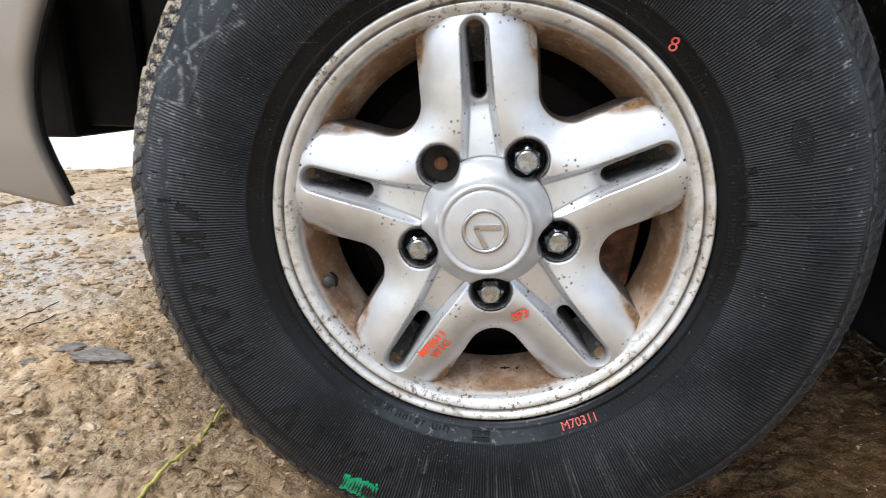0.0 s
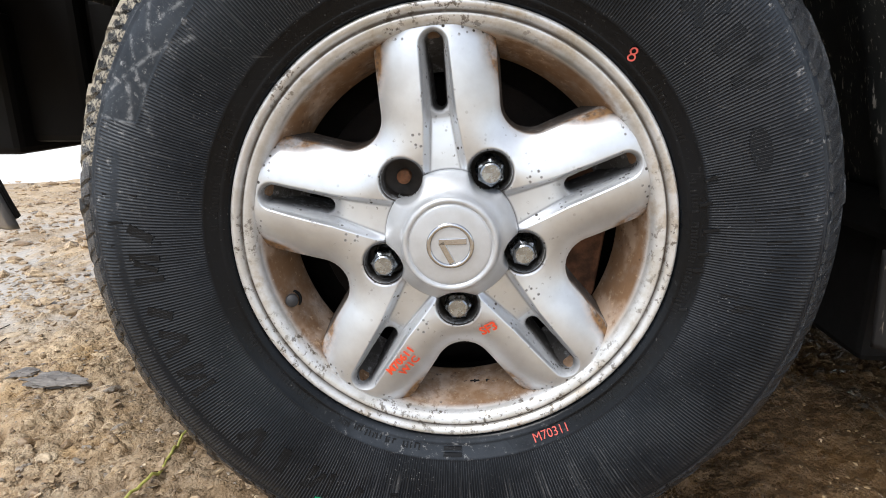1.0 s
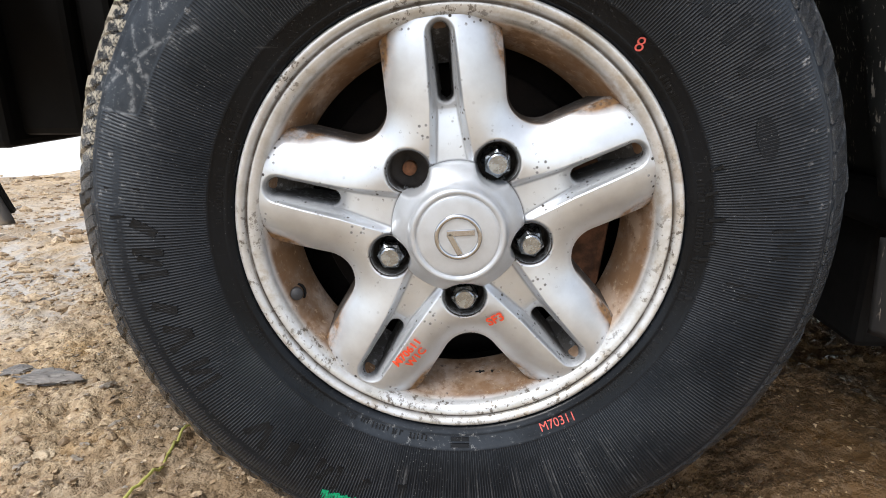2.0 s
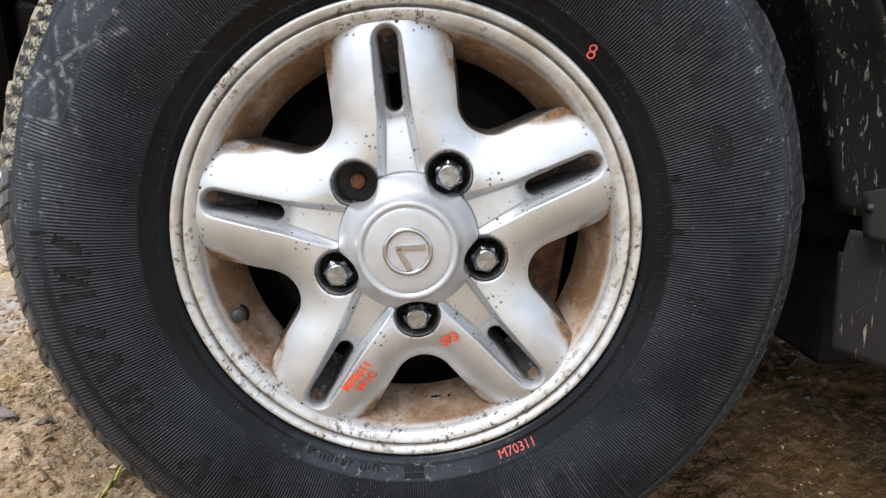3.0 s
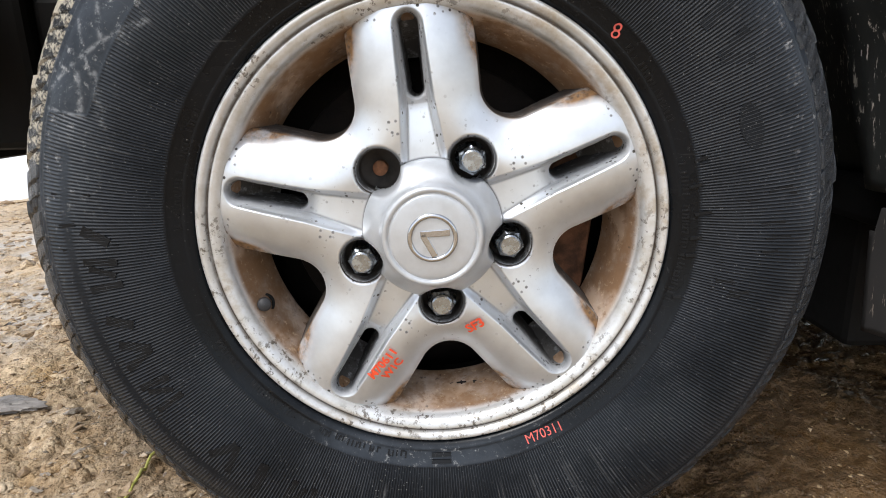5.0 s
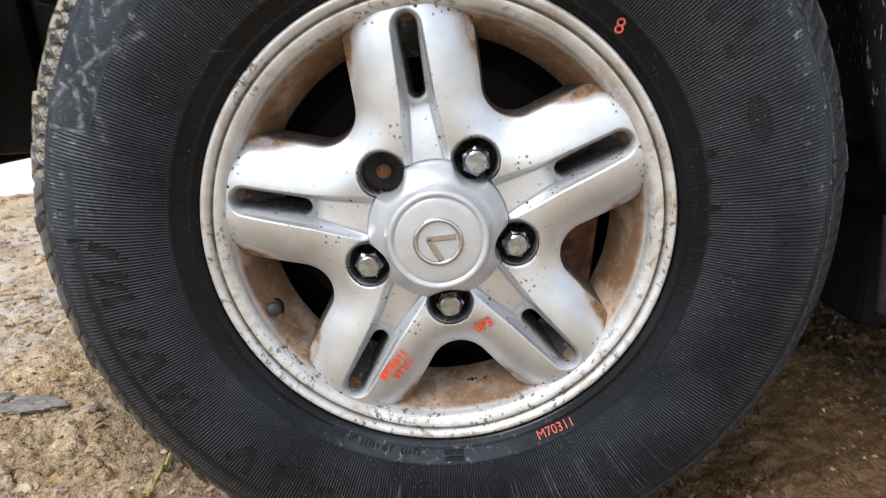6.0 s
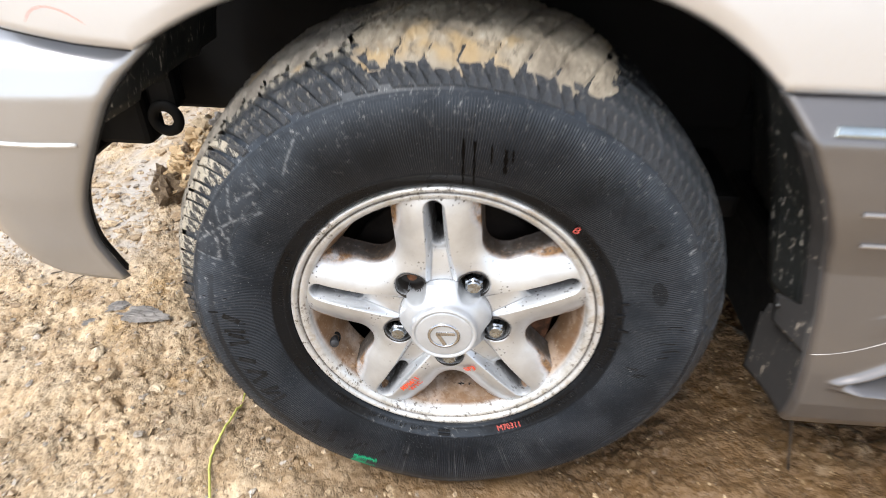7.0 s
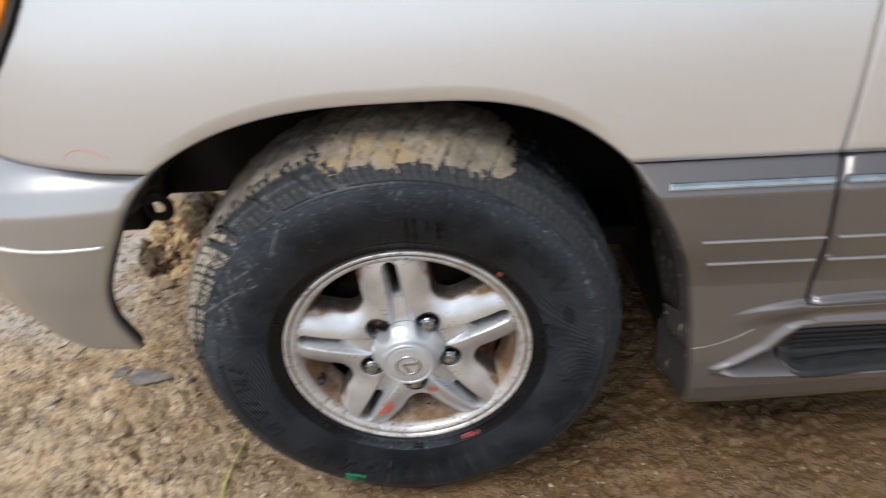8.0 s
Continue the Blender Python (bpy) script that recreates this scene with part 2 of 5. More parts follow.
def mat_ground():
    n = Nodes("wet_clay_ground")
    wet, damp_shade = n.attr("wet"), n.attr("damp_shade")
    a, b, f = n.noise(2.2, 6, 0.6), n.noise(13, 7, 0.7), n.noise(70, 6, 0.72)
    c = n.mix(n.ramp(b, 0.30, 0.70), (0.45, 0.315, 0.180), (0.75, 0.59, 0.40))
    c = n.mix(n.ramp(a, 0.50, 0.66), c, (0.54, 0.43, 0.30))
    c = n.mix(n.ramp(n.noise(6, 4, seed=11), 0.50, 0.78, 0.0, 0.8), c, (0.44, 0.28, 0.12))
    clods, crumbs = n.cells(95), n.cells(230)
    tint = n.t.nodes.new("ShaderNodeTexVoronoi")
    n.link(n.pos, tint.inputs["Vector"])
    tint.inputs["Scale"].default_value = 95
    shade_ = n.t.nodes.new("ShaderNodeSeparateColor")
    n.link(tint.outputs["Color"], shade_.inputs[0])
    c = n.mix(n.ramp(shade_.outputs[0], 0.0, 1.0, 0.0, 0.38), c, (0.20, 0.125, 0.065))
    c = n.mix(n.ramp(shade_.outputs[1], 0.6, 1.0, 0.0, 0.35), c, (0.66, 0.55, 0.40))
    c = n.mix(n.math("MULTIPLY", n.ramp(f, 0.54, 0.64), 0.5), c, (0.085, 0.056, 0.032))
    patch = n.ramp(n.noise(3.4, 5, 0.6, seed=41), 0.46, 0.66)
    c = n.mix(n.math("MULTIPLY", patch, 0.40), c, (0.24, 0.16, 0.088))
    grit = n.ramp(n.noise(190, 4, 0.7, seed=2), 0.62, 0.70)
    c = n.mix(n.math("MULTIPLY", grit, 0.6), c, (0.55, 0.50, 0.42))
    # Gaps between clods are coloured darker: crevice shade put into the colour.
    gap = n.math("MULTIPLY", n.attr("crack"), n.ramp(n.noise(50, 4, 0.7, seed=71), 0.3, 0.6, 0.2, 1.0))
    c = n.mix(n.math("MULTIPLY", gap, 0.6), c, (0.13, 0.085, 0.045))
    # Dark tone near the car: wet clay plus shade put into the colour.
    soak_shade = n.math("MAXIMUM", n.math("MULTIPLY", damp_shade, n.ramp(n.noise(8, 5, 0.6, seed=21), 0.12, 0.42)), 0.0)
    c = n.mix(n.math("MULTIPLY", soak_shade, 0.90), c, (0.118, 0.060, 0.018))
    # The film's reflection of the sky is put into its colour as pale grey.
    c = n.mix(n.math("MULTIPLY", wet, 0.8), c, (0.50, 0.465, 0.42))
    slick = n.math("MAXIMUM", wet, n.math("MULTIPLY", n.ramp(n.noise(17, 5, 0.65, seed=31), 0.50, 0.62), 0.75))
    slick = n.math("MAXIMUM", slick, n.math("MULTIPLY", patch, 0.45))
    slick = n.math("MAXIMUM", slick, n.math("MULTIPLY", soak_shade, 0.5))
    h = n.math("ADD", n.math("MULTIPLY", f, 0.6), n.math("MULTIPLY", n.noise(240, 6, 0.7), 0.7))
    h = n.math("SUBTRACT", h, n.math("ADD", n.math("MULTIPLY", clods, 0.9), n.math("MULTIPLY", crumbs, 0.45)))
    h = n.math("MULTIPLY", h, n.ramp(wet, 0, 0.8, 1.0, 0.3))
    h = n.math("MULTIPLY", h, n.ramp(n.noise(7, 4, 0.6, seed=43), 0.40, 0.60, 0.30, 1.0))
    n.bump(h, 0.9, 0.007)
    return n.done(c, n.ramp(slick, 0, 1, 0.78, 0.12), Specular_IOR_Level=n.ramp(slick, 0, 1, 0.3, 0.6))


def mat_stones(name="wet_gravel", dark=0.0):
    n = Nodes(name)
    r = n.island()
    c = n.mix(n.ramp(r, 0.1, 0.8), (0.30, 0.205, 0.115), (0.54, 0.41, 0.26))
    c = n.mix(n.ramp(r, 0.86, 0.90), c, (0.34, 0.30, 0.25))
    c = n.mix(n.ramp(r, 0.985, 0.99), c, (0.62, 0.57, 0.49))
    c = n.mix(n.ramp(n.noise(160, 4), 0.4, 0.7), c, (0.15, 0.10, 0.06))
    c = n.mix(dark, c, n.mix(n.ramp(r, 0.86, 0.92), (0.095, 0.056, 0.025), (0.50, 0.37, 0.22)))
    n.bump(n.noise(220, 5), 0.5, 0.002)
    return n.done(c, n.ramp(n.noise(6, 3), 0.4, 0.65, 0.25 - 0.1 * dark, 0.75 - 0.45 * dark))


ALLOY, BARREL, RUBBER, TREAD = mat_alloy(), mat_barrel(), mat_rubber(), mat_tread()
SMOOTH_RUBBER = mat_rubber("smooth_tyre_rubber", (0.0055, 0.006, 0.007), (0.30, 0.42))
MUD, GREY_MUD, PILE_MUD = mat_mud(), mat_mud("grey_caked_mud", (0.30, 0.27, 0.225), (0.12, 0.105, 0.088)), mat_mud("dug_clay", (0.66, 0.53, 0.37), (0.42, 0.32, 0.21))
PAINT = mat_paint("silver_beige_car_paint", (0.738, 0.758, 0.800), 0.2)
CLAD_PAINT = mat_paint("taupe_lower_car_paint", (0.176, 0.169, 0.170), 0.3)
# Paler copy of the cladding paint: the ribs' highlight put into their colour.
RIB_HIGHLIGHT = mat_paint("rib_highlight_paint", (0.42, 0.40, 0.39), 0.2)
BUMPER_PAINT = mat_paint("bumper_car_paint", (0.47, 0.475, 0.49), 0.3)
LINER, FLAP = mat_liner(), mat_flap()
BLACK = mat_plain("black_plastic", (0.006, 0.006, 0.0065), 0.7, Specular_IOR_Level=0.2)
CAP_PAINT = mat_plain("cap_silver_paint", (0.515, 0.535, 0.56), 0.36, 0.45, 0.06, 60, 0.03)
CHROME = mat_plain("chrome", (0.50, 0.51, 0.53), 0.09, 1.0, 0.05, 80, 0.03)
DULL_CHROME = mat_plain("dull_nut_chrome", (0.38, 0.41, 0.44), 0.24, 1.0, 0.3, 90, 0.06)
STRIP = mat_plain("trim_chrome", (0.45, 0.52, 0.55), 0.15, 0.9, 0.1, 40, 0.05)
RUST = mat_plain("rusty_steel", (0.20, 0.085, 0.04), 0.85, 0.0, 0.4, 120, 0.8)
# Near-black, so that the shade inside the wheel sits in the colour.
IRON = mat_plain("shade_dark_iron", (0.009, 0.007, 0.006), 0.85, 0.0, 0.5, 40, 0.6, Specular_IOR_Level=0.15)
RUSTED_IRON = mat_plain("rusty_brake_iron", (0.085, 0.040, 0.022), 0.85, 0.0, 0.6, 45, 0.7, Specular_IOR_Level=0.2)
BOLT = mat_plain("dirty_bolt_steel", (0.05, 0.05, 0.05), 0.5, 0.6, 0.5, 200, 0.4)
POCKET = mat_plain("lug_pocket_black", (0.045, 0.038, 0.033), 0.6, 0.1, 0.4, 90, 0.4)
RED = mat_plain("red_paint_marker", (0.85, 0.09, 0.03), 0.45, 0.0, 0.12, 200, 0.1)
PINK = mat_plain("pale_red_paint_marker", (0.60, 0.10, 0.08), 0.5, 0.0, 0.3, 300, 0.1)
GREEN = mat_plain("green_crayon", (0.0, 0.36, 0.16), 0.6, 0.0, 0.3, 200, 0.4)
AMBER = mat_plain("amber_lens", (1.0, 0.27, 0.0), 0.15, 0.0, 0.08, 30, 0.05, Coat_Weight=0.6)
LAMP_GREY = mat_plain("lamp_reflector", (0.42, 0.43, 0.44), 0.14, 0.7, 0.15, 30, 0.1)
SNOW = mat_plain("dirty_snow", (0.80, 0.80, 0.80), 0.75, 0.0, 0.06, 9, 0.6)
SLATE = mat_plain("wet_grey_slate", (0.19, 0.172, 0.155), 0.4, 0.0, 0.35, 30, 0.7)
CORD = mat_plain("yellow_cord", (0.47, 0.46, 0.12), 0.5, 0.0, 0.25, 90, 0.2)
TWIG = mat_plain("dark_twig", (0.030, 0.022, 0.015), 0.8, 0.0, 0.3, 90, 0.5)
STEP = mat_plain("black_step_rubber", (0.010, 0.0105, 0.0115), 0.5, 0.0, 0.3, 60, 0.4)
# The second gravel is darkened for wet and for the car's shade.
STONES, SOAKED_SHADED = mat_stones(), mat_stones("soaked_shaded_gravel", 0.94)
GROUND = mat_ground()

# ---------------------------------------------------------------- helpers of this scene


def smooth(a, b, x):
    t = np.clip((x - a) / (b - a), 0, 1)
    return t * t * (3 - 2 * t)


def mesh_from(name, verts, faces, material, attrs=None, shade=True):
    me = bpy.data.meshes.new(name)
    me.from_pydata([tuple(v) for v in np.asarray(verts, float).tolist()], [], [tuple(f) for f in faces])
    me.materials.append(material)
    if shade:
        me.polygons.foreach_set("use_smooth", [True] * len(me.polygons))
    for key, vals in (attrs or {}).items():
        me.attributes.new(key, "FLOAT", "POINT").data.foreach_set("value", np.asarray(vals, np.float32))
    me.update()
    return me


def attach(name, me, parent=None, m=None, label=""):
    ob = new(name, me)
    if parent is not None:
        ob.parent = parent
    if m is not None:
        ob.matrix_basis = m
    if label:
        ob["label"] = label
    return ob


def part(name, bm, material, parent, label="", shade=False):
    me = bpy.data.meshes.new(name)
    bm.to_mesh(me)
    bm.free()
    me.materials.append(material)
    if shade:
        me.polygons.foreach_set("use_smooth", [True] * len(me.polygons))
    return attach(name, me, parent, None, label)


def grid_faces(nu, nv, keep=None, wrap=False):
    i, j = np.meshgrid(np.arange(nu if wrap else nu - 1), np.arange(nv - 1), indexing="ij")
    i, j = i.ravel(), j.ravel()
    if keep is not None:
        k = keep.ravel()
        i, j = i[k], j[k]
    i2 = (i + 1) % nu
    return np.stack([i * nv + j, i * nv + j + 1, i2 * nv + j + 1, i2 * nv + j], 1).tolist()


def lathe(name, prof, material, n=160, attrs=None):
    """Turns (r, y) pairs about the y axis."""
    prof = np.asarray(prof, float)
    a = np.linspace(0, 2 * np.pi, n, endpoint=False)[:, None]
    v = np.stack([prof[:, 0] * np.cos(a), prof[:, 1] + 0 * a, prof[:, 0] * np.sin(a)], -1).reshape(-1, 3)
    at = {k: np.tile(x, n) for k, x in (attrs or {}).items()}
    return mesh_from(name, v, grid_faces(n, len(prof), wrap=True), material, at)


def fair(pts, n=80, passes=3):
    """A fair curve through rough control points, resampled at n even steps."""
    p = np.asarray(pts, float)
    for _ in range(passes):
        q = np.empty((2 * len(p) - 2, p.shape[1]))
        q[0::2], q[1::2] = 0.75 * p[:-1] + 0.25 * p[1:], 0.25 * p[:-1] + 0.75 * p[1:]
        p = np.vstack([p[:1], q, p[-1:]])
    s = np.r_[0, np.cumsum(np.linalg.norm(np.diff(p, axis=0), axis=1))]
    t = np.linspace(0, s[-1], n)
    return np.stack([np.interp(t, s, p[:, k]) for k in range(p.shape[1])], 1)


def box(bm, size, m, bevel=0.0, seg=2):
    r = bmesh.ops.create_cube(bm, size=1, matrix=m @ Matrix.Diagonal((*size, 1)))
    if bevel:
        es = list({e for v in r["verts"] for e in v.link_edges})
        bmesh.ops.bevel(bm, geom=es, offset=bevel, segments=seg, affect="EDGES", profile=0.5)


def tube(name, pts, radius, material, parent=None, sides=10, label=""):
    p = np.asarray(pts, float)
    rr = np.broadcast_to(radius, (len(p),))
    verts = []
    for k in range(len(p)):
        d = Vector(p[min(k + 1, len(p) - 1)] - p[max(k - 1, 0)]).normalized()
        q = d.to_track_quat("Z", "Y")
        for s in range(sides):
            a = 2 * math.pi * s / sides
            verts.append(Vector(p[k]) + q @ Vector((rr[k] * math.cos(a), rr[k] * math.sin(a), 0)))
    faces = []
    for k in range(len(p) - 1):
        for s in range(sides):
            s2 = (s + 1) % sides
            faces.append((k * sides + s, k * sides + s2, (k + 1) * sides + s2, (k + 1) * sides + s))
    faces += [tuple(range(sides))[::-1], tuple((len(p) - 1) * sides + s for s in range(sides))]
    return attach(name, mesh_from(name, verts, faces, material), parent, None, label)


def writing(text, size, bold=0.0, shear=0.0):
    """Flat vertices (x to the right, y up, centred) and faces of some letters."""
    cu = bpy.data.curves.new("writing", "FONT")
    cu.body, cu.size, cu.offset, cu.shear, cu.resolution_u = text, size, bold, shear, 3
    cu.align_x, cu.align_y = "CENTER", "CENTER"
    ob = bpy.data.objects.new("writing", cu)
    scene.collection.objects.link(ob)
    me = bpy.data.meshes.new_from_object(ob.evaluated_get(bpy.context.evaluated_depsgraph_get()))
    v, f = np.array([tuple(x.co) for x in me.vertices]), [tuple(p.vertices) for p in me.polygons]
    bpy.data.objects.remove(ob)
    bpy.data.curves.remove(cu)
    bpy.data.meshes.remove(me)
    return v, f


# ---------------------------------------------------------------- the wheel
HUB, TURNED = 0.395, -5.0
car = tagged(new("car"), "silver-beige off-road car with taupe lower cladding, parked in mud", "car")

# barrel and flange (r, y); y grows towards the car
RIM = fair([(0.2215, 0.014), (0.2235, 0.004), (0.2215, -0.003), (0.217, -0.003), (0.2138, 0.0005), (0.2128, 0.003), (0.2115, 0.003), (0.2105, 0.0008),
            (0.2085, 0.0008), (0.2045, 0.0022), (0.2005, 0.0062), (0.1975, 0.015), (0.192, 0.030), (0.186, 0.048), (0.1805, 0.070), (0.1795, 0.076), (0.185, 0.079), (0.200, 0.081)], 150, 2)
WELL = fair([(0.199, 0.0805), (0.210, 0.085), (0.211, 0.14), (0.210, 0.205), (0.214, 0.213), (0.219, 0.215)], 40, 2)
rim_dirt = smooth(0.009, 0.020, RIM[:, 1])
rim_groove = np.exp(-((RIM[:, 0] - 0.2120) / 0.0014) ** 2) * (RIM[:, 1] < 0.01)
wheel = attach("wheel", lathe("wheel", RIM, BARREL, 240, {"grime": np.clip(rim_dirt, 0, 1), "groove": rim_groove}), car, pose(-0.0002, 0, HUB, 0, TURNED, 1.6),
               "silver five-spoke alloy wheel with brown dirt in its barrel")

# The well is near-black: shade behind the spokes is put into its colour.
attach("rim_well", lathe("rim_well", WELL, IRON, 120), wheel, None, "inner well of the wheel painted near-black for shade")
POCKET_R, LUG_R = 0.0212, 0.075


WIN, WIN_R, WIN_SLOPE = 0.1215, 0.032, 0.72
_half = math.atan(WIN_SLOPE)
_mid = WIN + WIN_R                                    # centre of the window's round foot
_tan = _mid - WIN_R * math.sin(_half)


def window_half(q):
    """Half width of a window at the distance q from the hub: a round foot, then two straight sides."""
    foot_ = np.sqrt(np.clip(WIN_R ** 2 - (q - _mid) ** 2, 0, None))
    return np.where(q < _tan, foot_, WIN_R * math.cos(_half) + WIN_SLOPE * (q - _tan))


_q = np.r_[WIN + (_tan - WIN) * (1 - np.cos(np.linspace(0, np.pi / 2, 40))), np.linspace(_tan + 0.001, 0.225, 60)]
_edge = np.stack([window_half(_q), _q], 1)


def face_depth(u, v):
    """Depth of the wheel's face (y) for points of a 72 degree sector round +z, with the dirt, the painted recess shade,
    the grade and what is cut out.
    """
    r, al = np.hypot(u, v), np.abs(np.arctan2(u, v))
    be = radians(36) - al
    p, q = np.abs(r * np.sin(be)), r * np.cos(be)
    y = 0.0010 + 0.012 * np.clip((0.145 - r) / 0.09, 0, None) ** 2 + 0.0050 * np.clip((r - 0.145) / 0.0555, 0, 1) ** 3
    # windows
    d = np.full(u.shape, 1.0)
    for k in range(len(_edge) - 1):
        a, b = _edge[k], _edge[k + 1]
        ab = b - a
        t = np.clip(((p - a[0]) * ab[0] + (q - a[1]) * ab[1]) / (ab @ ab), 0, 1)
        d = np.minimum(d, np.hypot(p - a[0] - t * ab[0], q - a[1] - t * ab[1]))
    d = np.where((q > WIN) & (p < window_half(q)), -d, d)
    roll = 0.019 * np.clip(1 - d / 0.044, 0, 1) ** 1.9                     # each arm falls away from the slot to the window
    y = y + np.where(d > 0, roll, 0.019 + np.minimum(-d * 9, 0.040))
    grime = 1.0 * smooth(0.020, 0.003, d) * smooth(0.150, 0.190, r) + 0.45 * smooth(0.190, 0.200, r) * smooth(0.05, 0.0, d) + 0.6 * smooth(0.010, 0.001, d) * smooth(0.145, 0.180, r) + 0.25 * smooth(0.007, 0.0, d) + 0.8 * smooth(0.0004, -0.0012, d)
    cut = d < -0.0042
    # slot between the two arms of a spoke
    vv = np.clip(v, 0.1310, 0.1870)
    w = np.interp(v, [0.12, 0.20], [0.0080, 0.0098])
    ds = np.hypot(u, v - vv) - w
    # the valley between the two arms, from the cap out to the end of the slot
    hw = np.interp(v, [0.06, 0.118, 0.19], [0.0225, 0.0160, 0.0140])
    vo = np.clip(v, 0.0, 0.1845)
    dv = np.hypot(u, v - vo) - hw
    y = y + np.interp(v, [0.064, 0.117, 0.150, 0.205], [0.0030, 0.0170, 0.0150, 0.0090]) * smooth(0.0010, -0.0066, dv)
    floor = 0.012 + 0.040 * smooth(0.203, 0.155, v)
    y = y + np.where(ds > 0, 0.002 * np.clip(1 - ds / 0.003, 0, 1) ** 2, np.minimum(0.002 - ds * 14, floor))
    # Dark mask: grime in the slots together with their painted shade.
    soot_shade = smooth(0.0012, -0.0012, ds)
    soot_shade = np.maximum(soot_shade, 0.65 * smooth(0.005, 0.0, ds))
    cut |= (ds < -0.0030) & (v < 0.160)
    # lug pockets
    dp = np.hypot(p, q - LUG_R) - POCKET_R
    y = y + np.where(dp > 0, 0.0022 * np.clip(1 - dp / 0.004, 0, 1) ** 2, np.minimum(0.0022 - dp * 7, 0.040))
    soot_shade = np.maximum(soot_shade, smooth(0.0012, -0.0008, dp))
    # Window flanks are darkened so that they read as shadow.
    soot_shade = np.maximum(soot_shade, 0.95 * smooth(-0.0003, -0.0014, d))
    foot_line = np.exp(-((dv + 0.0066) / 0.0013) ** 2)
    soot_shade = np.maximum(soot_shade, 0.65 * foot_line)
    soot_shade = np.maximum(soot_shade, 0.55 * smooth(-0.0008, -0.0038, dv) * smooth(0.108, 0.122, v))
    soot_shade = np.maximum(soot_shade, 0.8 * smooth(0.0010, -0.0010, r - 0.0682))
    cut |= dp < -0.0012
    seam = np.maximum(np.exp(-(np.clip(ds, 0, None) / 0.005) ** 2), np.exp(-((dv + 0.003) / 0.0045) ** 2))
    seam = np.maximum(seam, np.maximum(np.exp(-(np.clip(dp, 0, None) / 0.004) ** 2), np.exp(-((r - 0.196) / 0.006) ** 2)))
    return y, np.clip(grime, 0, 1), cut, np.clip(soot_shade, 0, 1), seam


nr, na = 230, 270
_r = np.linspace(0.045, 0.2008, nr)
_a = np.linspace(-radians(36), radians(36), na)
A, R = np.meshgrid(_a, _r, indexing="ij")
U, V = R * np.sin(A), R * np.cos(A)
Y, G, C, S, E = face_depth(U, V)
cutq = C[:-1, :-1] & C[1:, :-1] & C[:-1, 1:] & C[1:, 1:]
spoke_me = mesh_from("spoke", np.stack([U, Y, V], -1).reshape(-1, 3), grid_faces(na, nr, ~cutq), ALLOY, {"grime": G.ravel(), "soot_shade": S.ravel(), "seam": E.ravel()})
e = 2e-4
gu = (face_depth(U + e, V)[0] - face_depth(U - e, V)[0]) / (2 * e)
gv = (face_depth(U, V + e)[0] - face_depth(U, V - e)[0]) / (2 * e)
nrm = np.stack([gu, -np.ones_like(gu), gv], -1).reshape(-1, 3)
nrm /= np.linalg.norm(nrm, axis=1)[:, None]
if (spoke_me.polygons[len(spoke_me.polygons) // 2].normal.y) > 0:
    spoke_me.flip_normals()
spoke_me.normals_split_custom_set_from_vertices([tuple(x) for x in nrm.tolist()])
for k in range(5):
    attach("spoke", spoke_me, wheel, pose(0, 0, 0, 0, 72 * k, 0), "silver double-armed spoke with rusty edges, recess shade in its colour")


def face_y(x, z):
    """Depth of the wheel's face at a point of the wheel."""
    a = (np.arctan2(x, z) + radians(36)) % radians(72) - radians(36)
    r = np.hypot(x, z)
    return face_depth(r * np.sin(a), r * np.cos(a))[0]


# the cap, notched by the lug pockets
na2 = 720
th = np.linspace(0, 2 * np.pi, na2, endpoint=False)
CAP = fair([(1.0, 0.016), (1.0, 0.005), (0.985, 0.002), (0.93, -0.004), (0.84, -0.011), (0.755, -0.016), (0.715, -0.020), (0.70, -0.026), (0.665, -0.0285), (0.62, -0.028),
            (0.605, -0.026), (0.59, -0.026), (0.575, -0.0275), (0.40, -0.0285), (0.2, -0.029), (0.0, -0.029)], 130, 2)
TH, CR = np.meshgrid(th, 0.0667 * CAP[:, 0], indexing="ij")
ph = (TH - radians(54) + radians(36)) % radians(72) - radians(36)        # angle from a lug
gap_ = np.hypot(CR * np.cos(ph) - LUG_R, CR * np.sin(ph)) - (POCKET_R + 0.0005)
CY = np.broadcast_to(CAP[None, :, 1], TH.shape) + np.where(gap_ > 0, 0.0015 * np.clip(1 - gap_ / 0.003, 0, 1) ** 2, np.minimum(0.0015 - gap_ * 12, 0.04))
gone = gap_ < -0.002
cv = np.stack([CR * np.cos(TH), CY, CR * np.sin(TH)], -1)
roll_ = np.roll(gone, -1, 0)
attach("centre_cap", mesh_from("centre_cap", cv.reshape(-1, 3), grid_faces(na2, len(CAP), ~(gone[:, :-1] & gone[:, 1:] & roll_[:, :-1] & roll_[:, 1:]), wrap=True), CAP_PAINT), wheel, None, "matt silver round centre cap")
# plain emblem: a ring with two bars set at an angle
ring = [(0.0206 + 0.0023 * math.cos(t), -0.0290 + 0.0018 * math.sin(t)) for t in np.linspace(0, 2 * math.pi, 9)]
emblem = attach("emblem", lathe("emblem", ring, CHROME, 72), wheel, pose(0, 0, 0) @ Matrix.Diagonal((1, 1, 0.98, 1)), "chrome ring emblem")
